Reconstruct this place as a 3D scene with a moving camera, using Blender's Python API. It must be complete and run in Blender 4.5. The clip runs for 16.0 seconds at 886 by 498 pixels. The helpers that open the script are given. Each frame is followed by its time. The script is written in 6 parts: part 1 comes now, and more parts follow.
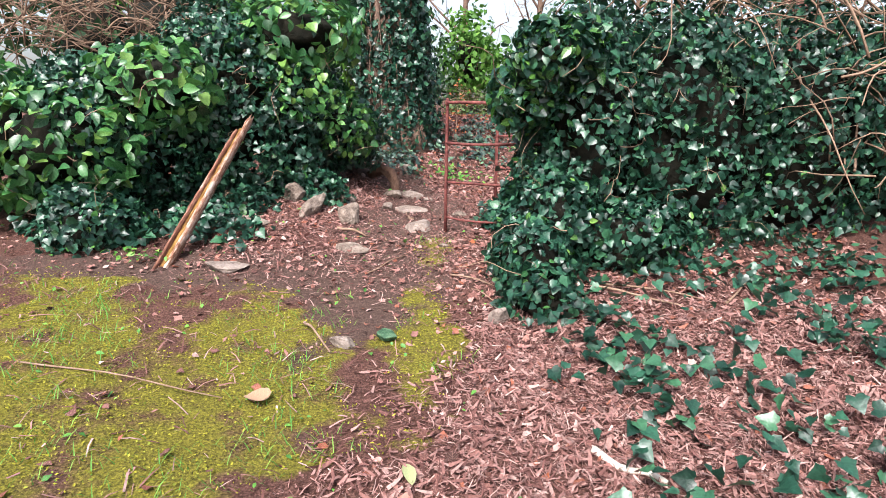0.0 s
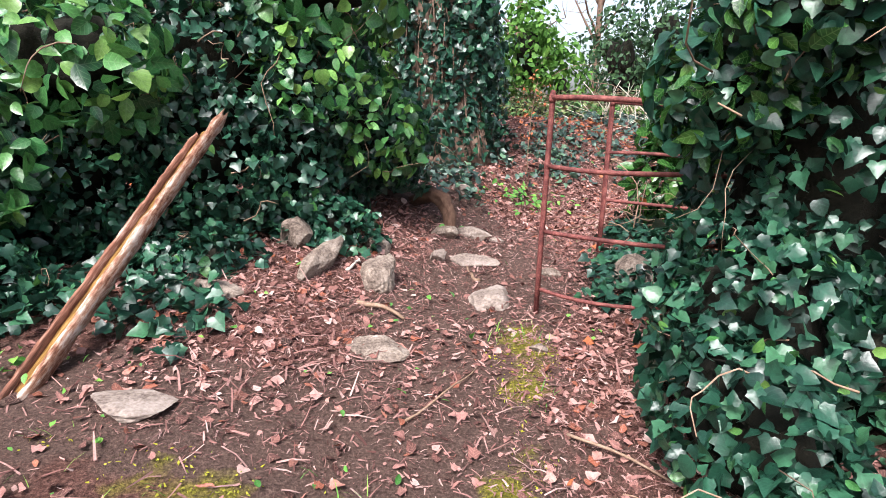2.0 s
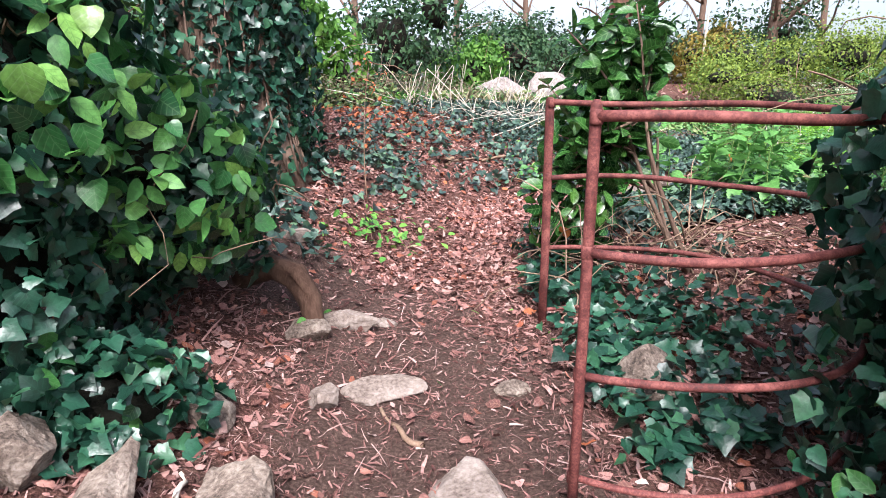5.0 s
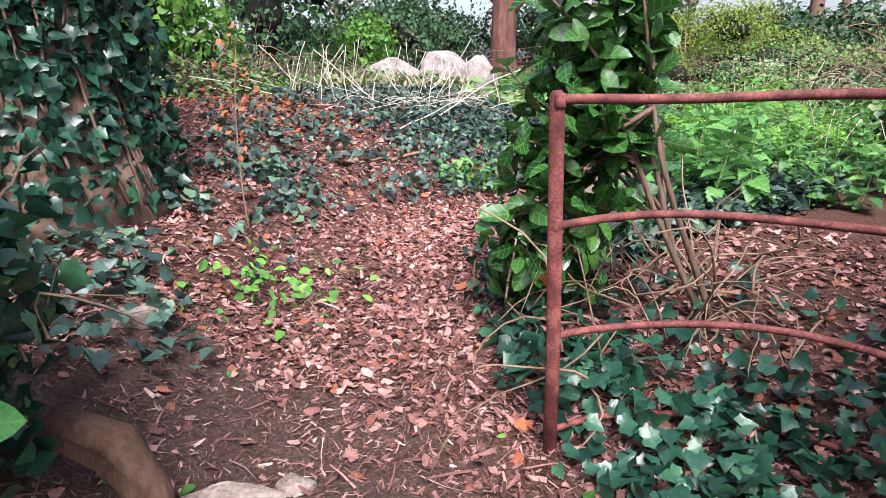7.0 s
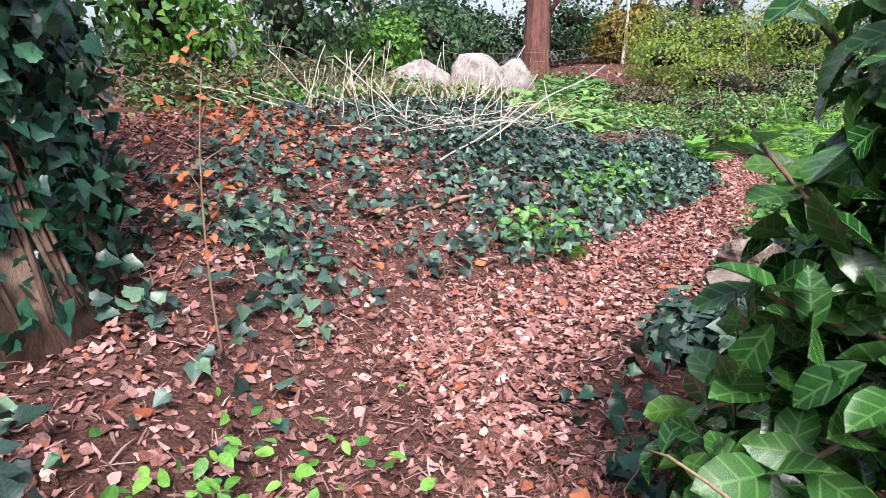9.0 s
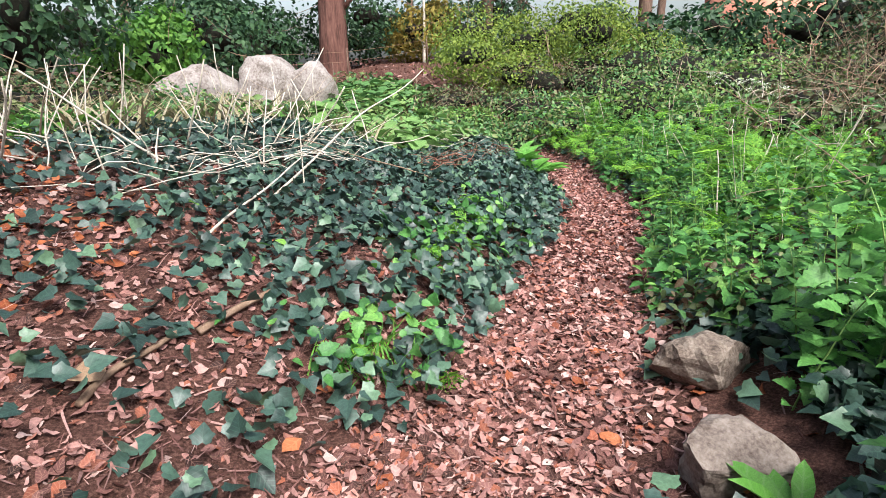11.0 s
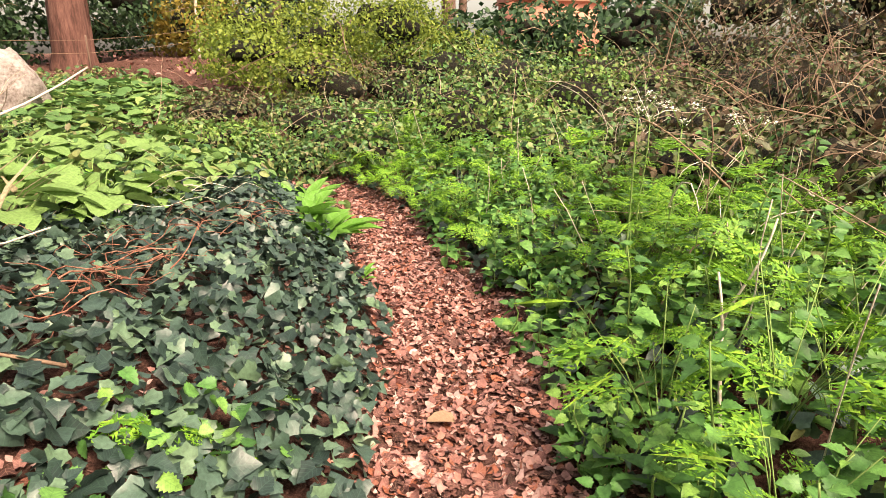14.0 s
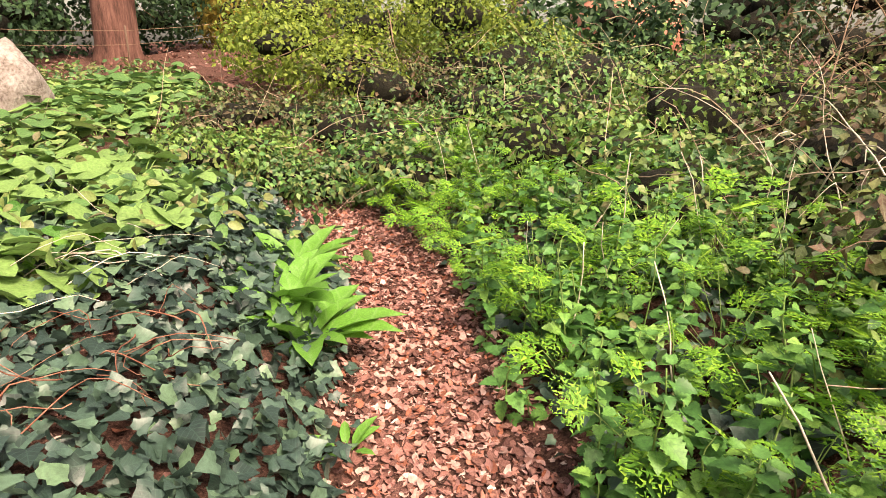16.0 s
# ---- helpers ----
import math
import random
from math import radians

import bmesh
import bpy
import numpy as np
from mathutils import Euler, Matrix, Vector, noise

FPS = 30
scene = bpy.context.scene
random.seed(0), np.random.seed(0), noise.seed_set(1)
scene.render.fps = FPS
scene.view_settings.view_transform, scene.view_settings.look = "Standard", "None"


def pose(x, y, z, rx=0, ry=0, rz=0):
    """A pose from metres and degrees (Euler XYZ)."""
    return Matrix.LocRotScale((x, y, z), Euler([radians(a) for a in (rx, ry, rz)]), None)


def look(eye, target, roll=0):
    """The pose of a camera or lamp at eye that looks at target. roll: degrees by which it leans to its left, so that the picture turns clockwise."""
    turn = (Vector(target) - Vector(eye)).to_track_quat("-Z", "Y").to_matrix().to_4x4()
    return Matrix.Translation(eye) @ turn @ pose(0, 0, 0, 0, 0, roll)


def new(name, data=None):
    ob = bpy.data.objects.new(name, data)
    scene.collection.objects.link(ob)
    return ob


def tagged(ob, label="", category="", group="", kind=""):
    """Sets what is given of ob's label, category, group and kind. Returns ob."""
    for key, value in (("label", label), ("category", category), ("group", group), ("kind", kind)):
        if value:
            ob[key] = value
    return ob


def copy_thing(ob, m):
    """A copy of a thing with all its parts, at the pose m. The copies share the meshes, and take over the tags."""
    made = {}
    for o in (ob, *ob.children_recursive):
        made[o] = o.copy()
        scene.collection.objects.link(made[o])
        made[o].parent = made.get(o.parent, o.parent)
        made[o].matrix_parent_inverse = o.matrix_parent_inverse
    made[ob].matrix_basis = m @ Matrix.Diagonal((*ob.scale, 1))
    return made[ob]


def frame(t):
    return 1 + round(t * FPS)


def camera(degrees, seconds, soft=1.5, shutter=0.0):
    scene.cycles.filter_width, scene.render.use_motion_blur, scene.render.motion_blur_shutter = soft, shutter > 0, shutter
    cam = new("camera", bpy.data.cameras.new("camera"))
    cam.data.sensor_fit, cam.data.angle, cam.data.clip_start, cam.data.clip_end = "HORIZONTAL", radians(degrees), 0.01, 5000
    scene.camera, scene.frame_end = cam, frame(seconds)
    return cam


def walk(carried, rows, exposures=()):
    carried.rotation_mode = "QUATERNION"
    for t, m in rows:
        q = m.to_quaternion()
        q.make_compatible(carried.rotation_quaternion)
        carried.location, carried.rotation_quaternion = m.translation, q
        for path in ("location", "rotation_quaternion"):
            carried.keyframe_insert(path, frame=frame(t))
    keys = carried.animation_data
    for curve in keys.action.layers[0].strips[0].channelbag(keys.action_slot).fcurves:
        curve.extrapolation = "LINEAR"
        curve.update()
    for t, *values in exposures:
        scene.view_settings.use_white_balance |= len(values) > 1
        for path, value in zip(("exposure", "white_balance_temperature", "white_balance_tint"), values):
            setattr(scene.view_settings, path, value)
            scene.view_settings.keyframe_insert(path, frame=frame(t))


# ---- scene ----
cam = camera(73.2, 16.0, 0.85)
PATH = [
    (0, (0.075, 0.159, 1.345), (0.058, 2.102, 0.872), 0.6),
    (0.5, (0.007, 0.797, 1.281), (-0.036, 2.741, 0.81), 1.9),
    (1, (-0.054, 1.447, 1.282), (-0.066, 3.389, 0.804), 1.7),
    (1.5, (-0.09, 2.088, 1.307), (-0.187, 4.027, 0.828), 1.9),
    (2, (-0.294, 2.667, 1.304), (-0.434, 4.605, 0.829), 2.1),
    (2.5, (-0.451, 3.087, 1.367), (-0.484, 5.033, 0.903), 0.2),
    (3, (-0.546, 3.51, 1.323), (-0.536, 5.457, 0.866), -0.1),
    (3.5, (-0.59, 3.846, 1.35), (-0.512, 5.786, 0.871), 0.8),
    (4, (-0.693, 4.168, 1.348), (-0.473, 6.093, 0.853), 1.0),
    (4.5, (-0.863, 4.519, 1.439), (-0.394, 6.392, 0.919), 0.2),
    (5, (-0.887, 4.786, 1.431), (-0.282, 6.62, 0.91), 0.1),
    (7.3, (-0.443, 6.448, 1.477), (0.482, 8.121, 0.891), -1.3),
    (7.5, (-0.361, 6.61, 1.518), (0.509, 8.313, 0.934), -0.8),
    (8, (-0.22, 7.03, 1.547), (0.541, 8.788, 0.972), -1.3),
    (10.5, (0.688, 9.098, 1.734), (1.933, 10.544, 1.134), -0.5),
    (11, (1.088, 9.492, 1.712), (2.432, 10.846, 1.111), -1.7),
    (11.5, (1.414, 9.821, 1.745), (2.786, 11.147, 1.144), -0.9),
    (12, (1.913, 10.296, 1.73), (3.521, 11.321, 1.129), 1.0),
    (12.5, (2.378, 10.592, 1.679), (4.073, 11.464, 1.074), -0.1),
    (13, (2.904, 10.811, 1.71), (4.6, 11.68, 1.104), 0.6),
    (13.5, (3.487, 11.083, 1.662), (5.175, 11.964, 1.051), 1.3),
    (14, (3.97, 11.377, 1.686), (5.672, 12.234, 1.077), 0.3),
    (14.5, (4.592, 11.595, 1.635), (6.274, 12.483, 1.02), 0.0),
    (15, (5.109, 11.781, 1.68), (6.774, 12.697, 1.056), 0.2),
    (15.5, (5.633, 12.119, 1.661), (7.263, 13.093, 1.031), 0.5),
    (16, (6.044, 12.445, 1.696), (7.645, 13.466, 1.067), 0.6),
]
EXPOSURES = [(0, 1.87, 6200, 12), (5, 1.92, 5950, 14), (8, 1.76, 6000, 16.5), (10.5, 1.72, 6100, 11), (11.2, 1.55, 6150, 8), (12.3, 1.65, 6450, 10), (13.2, 1.82, 8400, 18), (16, 1.84, 8500, 18.5)]
walk(cam, [(t, look(eye, target, roll)) for t, eye, target, roll in PATH], EXPOSURES)

# ---------------------------------------------------------------- light
world = bpy.data.worlds.new("overcast_sky")
scene.world = world
world.use_nodes = True
wn = world.node_tree
sky = wn.nodes.new("ShaderNodeTexSky")
sky.sky_type = "NISHITA"
sky.sun_disc = False
sky.sun_elevation, sky.sun_rotation = radians(48), radians(200)
sky.dust_density, sky.air_density, sky.ozone_density = 4.0, 1.0, 0.6
wn.nodes["Background"].inputs["Strength"].default_value = 0.088
cloud = wn.nodes.new("ShaderNodeHueSaturation")
cloud.inputs["Saturation"].default_value = 0.6
wn.links.new(sky.outputs[0], cloud.inputs["Color"])
wn.links.new(cloud.outputs[0], wn.nodes["Background"].inputs["Color"])
sun = new("sun", bpy.data.lights.new("sun", "SUN"))
sun.data.energy, sun.data.angle, sun.data.color = 2.5, radians(22), (1.0, 0.95, 0.88)
sun.matrix_world = look((-3, -8, 12), (0, 0, 0))

# ---------------------------------------------------------------- materials
rng = np.random.default_rng(7)


def node_mat(name, rough=0.8, spec=0.3):
    m = bpy.data.materials.new(name)
    m.use_nodes = True
    b = m.node_tree.nodes["Principled BSDF"]
    b.inputs["Roughness"].default_value = rough
    b.inputs["Specular IOR Level"].default_value = spec
    return m, m.node_tree.nodes, m.node_tree.links, b


def ramp(nodes, stops):
    r = nodes.new("ShaderNodeValToRGB")
    while len(r.color_ramp.elements) < len(stops):
        r.color_ramp.elements.new(0.5)
    for e, (p, c) in zip(r.color_ramp.elements, stops):
        e.position, e.color = p, (*c, 1)
    return r


def tex_noise(nodes, links, coord, scale, detail=4.0, rough=0.6):
    n = nodes.new("ShaderNodeTexNoise")
    n.inputs["Scale"].default_value, n.inputs["Detail"].default_value, n.inputs["Roughness"].default_value = scale, detail, rough
    links.new(coord, n.inputs["Vector"])
    return n


def mixed(nodes, links, kind, fac, a, b):
    x = nodes.new("ShaderNodeMix")
    x.data_type, x.blend_type = "RGBA", kind
    for sock, v in ((x.inputs[0], fac), (x.inputs[6], a), (x.inputs[7], b)):
        if hasattr(v, "links"):
            links.new(v, sock)
        else:
            sock.default_value = v if sock == x.inputs[0] else (*v, 1)
    return x.outputs[2]


def bumped(nodes, links, height, bsdf, strength, dist):
    b = nodes.new("ShaderNodeBump")
    b.inputs["Strength"].default_value, b.inputs["Distance"].default_value = strength, dist
    links.new(height, b.inputs["Height"])
    links.new(b.outputs[0], bsdf.inputs["Normal"])


def leaf_mat(name, colours, rough=0.45, spec=0.5, through_light=0.25, vein=(0.4, 0.52, 0.3), vein_amount=0.12, blotch=0.35):
    """Leaf colours picked leaf by leaf, blotched, with a pale midrib and side veins."""
    m, N, L, b = node_mat(name, rough, spec)
    geo, tc = N.new("ShaderNodeNewGeometry"), N.new("ShaderNodeTexCoord")
    r = ramp(N, [(i / (len(colours) - 1), c) for i, c in enumerate(colours)])
    L.new(geo.outputs["Random Per Island"], r.inputs[0])
    n = tex_noise(N, L, tc.outputs["Object"], 55, 3)
    dark = ramp(N, [(0.3, (1 - blotch,) * 3), (0.7, (1 + blotch * 0.4,) * 3)])
    L.new(n.outputs["Fac"], dark.inputs[0])
    col = mixed(N, L, "MULTIPLY", 1.0, r.outputs[0], dark.outputs[0])
    if vein_amount:
        sep = N.new("ShaderNodeSeparateXYZ")
        L.new(tc.outputs["UV"], sep.inputs[0])
        ax = N.new("ShaderNodeMath"); ax.operation = "ABSOLUTE"
        L.new(sep.outputs[0], ax.inputs[0])
        side = N.new("ShaderNodeMath"); side.operation = "MULTIPLY_ADD"
        L.new(ax.outputs[0], side.inputs[0]); side.inputs[1].default_value = -0.9
        L.new(sep.outputs[1], side.inputs[2])
        ping = N.new("ShaderNodeMath"); ping.operation = "PINGPONG"
        L.new(side.outputs[0], ping.inputs[0]); ping.inputs[1].default_value = 0.11
        least = N.new("ShaderNodeMath"); least.operation = "MINIMUM"
        L.new(ping.outputs[0], least.inputs[0]); L.new(ax.outputs[0], least.inputs[1])
        vr = ramp(N, [(0.0, (1, 1, 1)), (0.028, (0, 0, 0))])
        L.new(least.outputs[0], vr.inputs[0])
        f = N.new("ShaderNodeMath"); f.operation = "MULTIPLY"; f.inputs[1].default_value = vein_amount
        L.new(vr.outputs[0], f.inputs[0])
        col = mixed(N, L, "MIX", f.outputs[0], col, vein)
    L.new(col, b.inputs["Base Color"])
    bumped(N, L, n.outputs["Fac"], b, 0.25, 0.01)
    if through_light:
        t = N.new("ShaderNodeBsdfTranslucent")
        L.new(col, t.inputs[0])
        mx = N.new("ShaderNodeMixShader"); mx.inputs[0].default_value = through_light
        L.new(b.outputs[0], mx.inputs[1]); L.new(t.outputs[0], mx.inputs[2])
        L.new(mx.outputs[0], N["Material Output"].inputs[0])
    return m


def rough_mat(name, stops, scale=8.0, fine=60.0, rough=0.85, bump=0.5, dist=0.02, stretch=(1, 1, 1), spec=0.25, vary=0.0):
    """Stone, bark, soil: two scales of mottling with relief."""
    m, N, L, b = node_mat(name, rough, spec)
    tc, mp = N.new("ShaderNodeTexCoord"), N.new("ShaderNodeMapping")
    mp.inputs["Scale"].default_value = stretch
    L.new(tc.outputs["Object"], mp.inputs[0])
    a, c = tex_noise(N, L, mp.outputs[0], scale, 6, 0.65), tex_noise(N, L, mp.outputs[0], fine, 5, 0.7)
    r = ramp(N, stops)
    mix = N.new("ShaderNodeMath"); mix.operation = "MULTIPLY_ADD"
    L.new(c.outputs["Fac"], mix.inputs[0]); mix.inputs[1].default_value = 0.45
    h = N.new("ShaderNodeMath"); h.operation = "MULTIPLY"; h.inputs[1].default_value = 0.6
    L.new(a.outputs["Fac"], h.inputs[0]); L.new(h.outputs[0], mix.inputs[2])
    L.new(mix.outputs[0], r.inputs[0])
    col = r.outputs[0]
    if vary:
        oi = N.new("ShaderNodeNewGeometry")
        vr = ramp(N, [(0, (1 - vary,) * 3), (1, (1 + vary,) * 3)])
        L.new(oi.outputs["Random Per Island"], vr.inputs[0])
        col = mixed(N, L, "MULTIPLY", 1.0, col, vr.outputs[0])
    L.new(col, b.inputs["Base Color"])
    bumped(N, L, mix.outputs[0], b, bump, dist)
    return m


IVY = leaf_mat("ivy_leaf", [(0.00347, 0.0208, 0.0127), (0.00694, 0.0347, 0.0208), (0.0116, 0.052, 0.0301), (0.0208, 0.0809, 0.0462), (0.0405, 0.127, 0.0578)], 0.36, 0.5, 0.1, (0.06, 0.13, 0.09), 0.18)
IVY_MAT = leaf_mat("ground_ivy_leaf", [(0.0121, 0.0276, 0.0221), (0.0216, 0.0455, 0.0363), (0.0362, 0.0711, 0.0563), (0.0601, 0.114, 0.0821), (0.115, 0.202, 0.111)], 0.44, 0.5, 0.1, (0.1, 0.19, 0.13), 0.2)
BUSH = leaf_mat("bush_leaf", [(0.00828, 0.0465, 0.0166), (0.0207, 0.0927, 0.0269), (0.0311, 0.13, 0.0373), (0.0518, 0.186, 0.0465), (0.0828, 0.228, 0.0518), (0.155, 0.279, 0.0518)], 0.33, 0.5, 0.25)
LAUREL = leaf_mat("laurel_leaf", [(0.00952, 0.0478, 0.00952), (0.0191, 0.0762, 0.0159), (0.0382, 0.121, 0.0223), (0.0707, 0.166, 0.0286)], 0.26, 0.6, 0.2, (0.2, 0.36, 0.12), 0.35)
FRESH = leaf_mat("fresh_leaf", [(0.0385, 0.143, 0.022), (0.077, 0.231, 0.0352), (0.132, 0.341, 0.0495), (0.22, 0.44, 0.066)], 0.5, 0.4, 0.3)
NETTLE = leaf_mat("nettle_leaf", [(0.048, 0.15, 0.0384), (0.084, 0.24, 0.0576), (0.138, 0.336, 0.078), (0.24, 0.456, 0.096)], 0.5, 0.4, 0.3, (0.02, 0.1, 0.03), 0.3)
FERNY = leaf_mat("parsley_leaf", [(0.06, 0.2, 0.022), (0.12, 0.31, 0.035), (0.19, 0.42, 0.045), (0.3, 0.52, 0.06)], 0.6, 0.3, 0.35, vein_amount=0)
BRAMBLE = leaf_mat("bramble_leaf", [(0.0234, 0.0761, 0.0257), (0.0468, 0.135, 0.041), (0.0878, 0.199, 0.0527), (0.14, 0.246, 0.0702), (0.187, 0.234, 0.0702), (0.14, 0.117, 0.0585)], 0.5, 0.4, 0.2)
BROWN_BRAMBLE = leaf_mat("winter_bramble_leaf", [(0.03, 0.06, 0.02), (0.06, 0.1, 0.03), (0.09, 0.07, 0.035), (0.11, 0.055, 0.03), (0.05, 0.04, 0.022), (0.13, 0.15, 0.05)], 0.55, 0.35, 0.15)
LIGHT_BRAMBLE = leaf_mat("spring_bramble_leaf", [(0.05, 0.12, 0.03), (0.11, 0.22, 0.045), (0.19, 0.31, 0.06), (0.14, 0.13, 0.05)], 0.5, 0.4, 0.25)
BUTTERBUR = leaf_mat("butterbur_leaf", [(0.0562, 0.15, 0.0438), (0.112, 0.237, 0.0688), (0.188, 0.325, 0.0938), (0.3, 0.413, 0.125)], 0.6, 0.3, 0.25, (0.25, 0.34, 0.15), 0.3)
FAR_GREEN = leaf_mat("far_green_leaf", [(0.045, 0.128, 0.0188), (0.0825, 0.21, 0.03), (0.143, 0.285, 0.045)], 0.6, 0.3, 0.3, vein_amount=0)
FAR_DARK = leaf_mat("far_dark_leaf", [(0.015, 0.045, 0.02), (0.03, 0.075, 0.03), (0.06, 0.125, 0.045)], 0.6, 0.3, 0.15, vein_amount=0)
FAR_YELLOW = leaf_mat("far_yellow_leaf", [(0.08, 0.13, 0.025), (0.14, 0.21, 0.035), (0.21, 0.29, 0.045), (0.28, 0.35, 0.06)], 0.6, 0.3, 0.35, vein_amount=0)
OCHRE = leaf_mat("ochre_leaf", [(0.2, 0.15, 0.03), (0.3, 0.22, 0.04), (0.12, 0.14, 0.03)], 0.6, 0.3, 0.3, vein_amount=0)
LITTER = leaf_mat("fallen_leaf", [(0.0226, 0.0091, 0.00756), (0.068, 0.0272, 0.0234), (0.143, 0.0604, 0.0522), (0.226, 0.104, 0.091), (0.326, 0.162, 0.143), (0.416, 0.239, 0.215), (0.25, 0.0756, 0.0416), (0.091, 0.0378, 0.0317), (0.181, 0.0771, 0.0649), (0.484, 0.348, 0.317)], 0.75, 0.25, 0.08, (0.5, 0.3, 0.22), 0.25)
PATH_LITTER = leaf_mat("dry_path_leaf", [(0.0298, 0.012, 0.00996), (0.0895, 0.0359, 0.0308), (0.189, 0.0796, 0.0687), (0.298, 0.137, 0.12), (0.429, 0.214, 0.189), (0.548, 0.314, 0.283), (0.329, 0.0996, 0.0548), (0.12, 0.0498, 0.0418), (0.239, 0.102, 0.0855), (0.637, 0.458, 0.418)], 0.75, 0.25, 0.08, (0.5, 0.3, 0.22), 0.25)
RUSSET = leaf_mat("russet_leaf", [(0.2, 0.05, 0.02), (0.32, 0.09, 0.035), (0.42, 0.14, 0.06)], 0.7, 0.25, 0.1, (0.5, 0.25, 0.12), 0.25)
CHIP = leaf_mat("wood_chip", [(0.0535, 0.023, 0.0198), (0.153, 0.0703, 0.0612), (0.252, 0.13, 0.115), (0.351, 0.206, 0.184), (0.107, 0.0458, 0.0397), (0.444, 0.305, 0.275)], 0.85, 0.15, 0, vein_amount=0)
GRASS = leaf_mat("grass_blade", [(0.06, 0.2, 0.03), (0.1, 0.28, 0.04), (0.22, 0.36, 0.06)], 0.6, 0.3, 0.3, vein_amount=0)
MOSS_TUFT = leaf_mat("moss_tuft", [(0.18, 0.18, 0.0226), (0.27, 0.252, 0.027), (0.342, 0.324, 0.045), (0.18, 0.234, 0.036)], 0.9, 0.1, 0.2, vein_amount=0)
STRAW = rough_mat("dead_stalk", [(0.36, (0.233, 0.179, 0.134)), (0.5, (0.466, 0.403, 0.332)), (0.66, (0.627, 0.573, 0.502))], 6, 60, 0.8, 0.2, 0.004, vary=0.35)
TWIG = rough_mat("twig_bark", [(0.3, (0.09, 0.055, 0.035)), (0.55, (0.2, 0.13, 0.09)), (0.8, (0.34, 0.25, 0.19))], 10, 80, 0.85, 0.4, 0.004, vary=0.4)
BARK = rough_mat("bark", [(0.3, (0.05, 0.03, 0.022)), (0.5, (0.12, 0.075, 0.055)), (0.72, (0.22, 0.15, 0.11))], 5, 30, 0.9, 0.9, 0.03, (1, 1, 0.2))
RED_BARK = rough_mat("red_bark", [(0.38, (0.03, 0.014, 0.011)), (0.5, (0.1, 0.045, 0.035)), (0.66, (0.2, 0.1, 0.08))], 2.5, 14, 0.9, 0.9, 0.05, (1, 1, 0.15))
# near-black colour that stands in for the shade between leaves
CORE = rough_mat("painted_gap_shade", [(0.4, (0.003, 0.004, 0.002)), (0.6, (0.014, 0.012, 0.007))], 8, 50, 0.95, 0.8, 0.05)
STONE = rough_mat("grey_stone", [(0.38, (0.04, 0.03, 0.024)), (0.5, (0.14, 0.105, 0.085)), (0.66, (0.29, 0.24, 0.2))], 9, 70, 0.9, 0.8, 0.02)
PALE_STONE = rough_mat("pale_stone", [(0.38, (0.0656, 0.0451, 0.0369)), (0.5, (0.172, 0.135, 0.115)), (0.66, (0.295, 0.246, 0.217))], 7, 60, 0.85, 0.5, 0.012)
MOSSY = rough_mat("mossy_stone", [(0.36, (0.01, 0.03, 0.016)), (0.5, (0.035, 0.085, 0.045)), (0.68, (0.12, 0.19, 0.11))], 14, 80, 0.7, 0.6, 0.01)
BOULDER = rough_mat("boulder_stone", [(0.36, (0.06, 0.042, 0.035)), (0.45, (0.17, 0.14, 0.125)), (0.54, (0.27, 0.235, 0.22)), (0.68, (0.38, 0.345, 0.33))], 2.2, 18, 0.9, 0.8, 0.06)
RUST = rough_mat("rusted_iron", [(0.36, (0.035, 0.011, 0.011)), (0.5, (0.1, 0.028, 0.025)), (0.64, (0.22, 0.075, 0.064))], 14, 120, 0.72, 0.35, 0.003)
PLANK = rough_mat("weathered_timber", [(0.38, (0.03, 0.013, 0.008)), (0.47, (0.11, 0.045, 0.028)), (0.56, (0.2, 0.09, 0.06)), (0.68, (0.42, 0.29, 0.24))], 16, 80, 0.85, 0.9, 0.01, (1, 1, 0.12))
PLANK_CORE = rough_mat("ochre_rotten_timber", [(0.36, (0.0255, 0.0119, 0.0051)), (0.46, (0.102, 0.0467, 0.0127)), (0.56, (0.204, 0.111, 0.0272)), (0.68, (0.289, 0.187, 0.085))], 14, 60, 0.9, 0.9, 0.012, (1, 1, 0.16))
PLANK_PALE = rough_mat("flaking_timber", [(0.38, (0.045, 0.0195, 0.012)), (0.46, (0.15, 0.0638, 0.0375)), (0.52, (0.255, 0.15, 0.105)), (0.62, (0.42, 0.36, 0.315))], 20, 70, 0.85, 0.9, 0.01, (1, 1, 0.3))
SOIL = rough_mat("dark_soil", [(0.34, (0.018, 0.011, 0.009)), (0.5, (0.055, 0.032, 0.025)), (0.66, (0.12, 0.075, 0.058))], 9, 60, 0.95, 0.9, 0.03)
ROOT = rough_mat("rotten_wood", [(0.3, (0.025, 0.0125, 0.009)), (0.5, (0.07, 0.0375, 0.025)), (0.75, (0.14, 0.085, 0.06))], 8, 60, 0.9, 0.9, 0.02, (1, 1, 0.3))
BRICK = rough_mat("pink_brick", [(0.3, (0.4, 0.15, 0.1)), (0.55, (0.55, 0.24, 0.17)), (0.8, (0.65, 0.34, 0.26))], 1.5, 12, 0.9, 0.3, 0.01)
SLATE = rough_mat("roof_tile", [(0.3, (0.36, 0.15, 0.1)), (0.7, (0.55, 0.27, 0.19))], 2, 15, 0.8, 0.4, 0.02)
PETAL = rough_mat("white_petal", [(0.3, (0.6, 0.62, 0.5)), (0.7, (0.8, 0.8, 0.74))], 20, 90, 0.7, 0.1, 0.002)
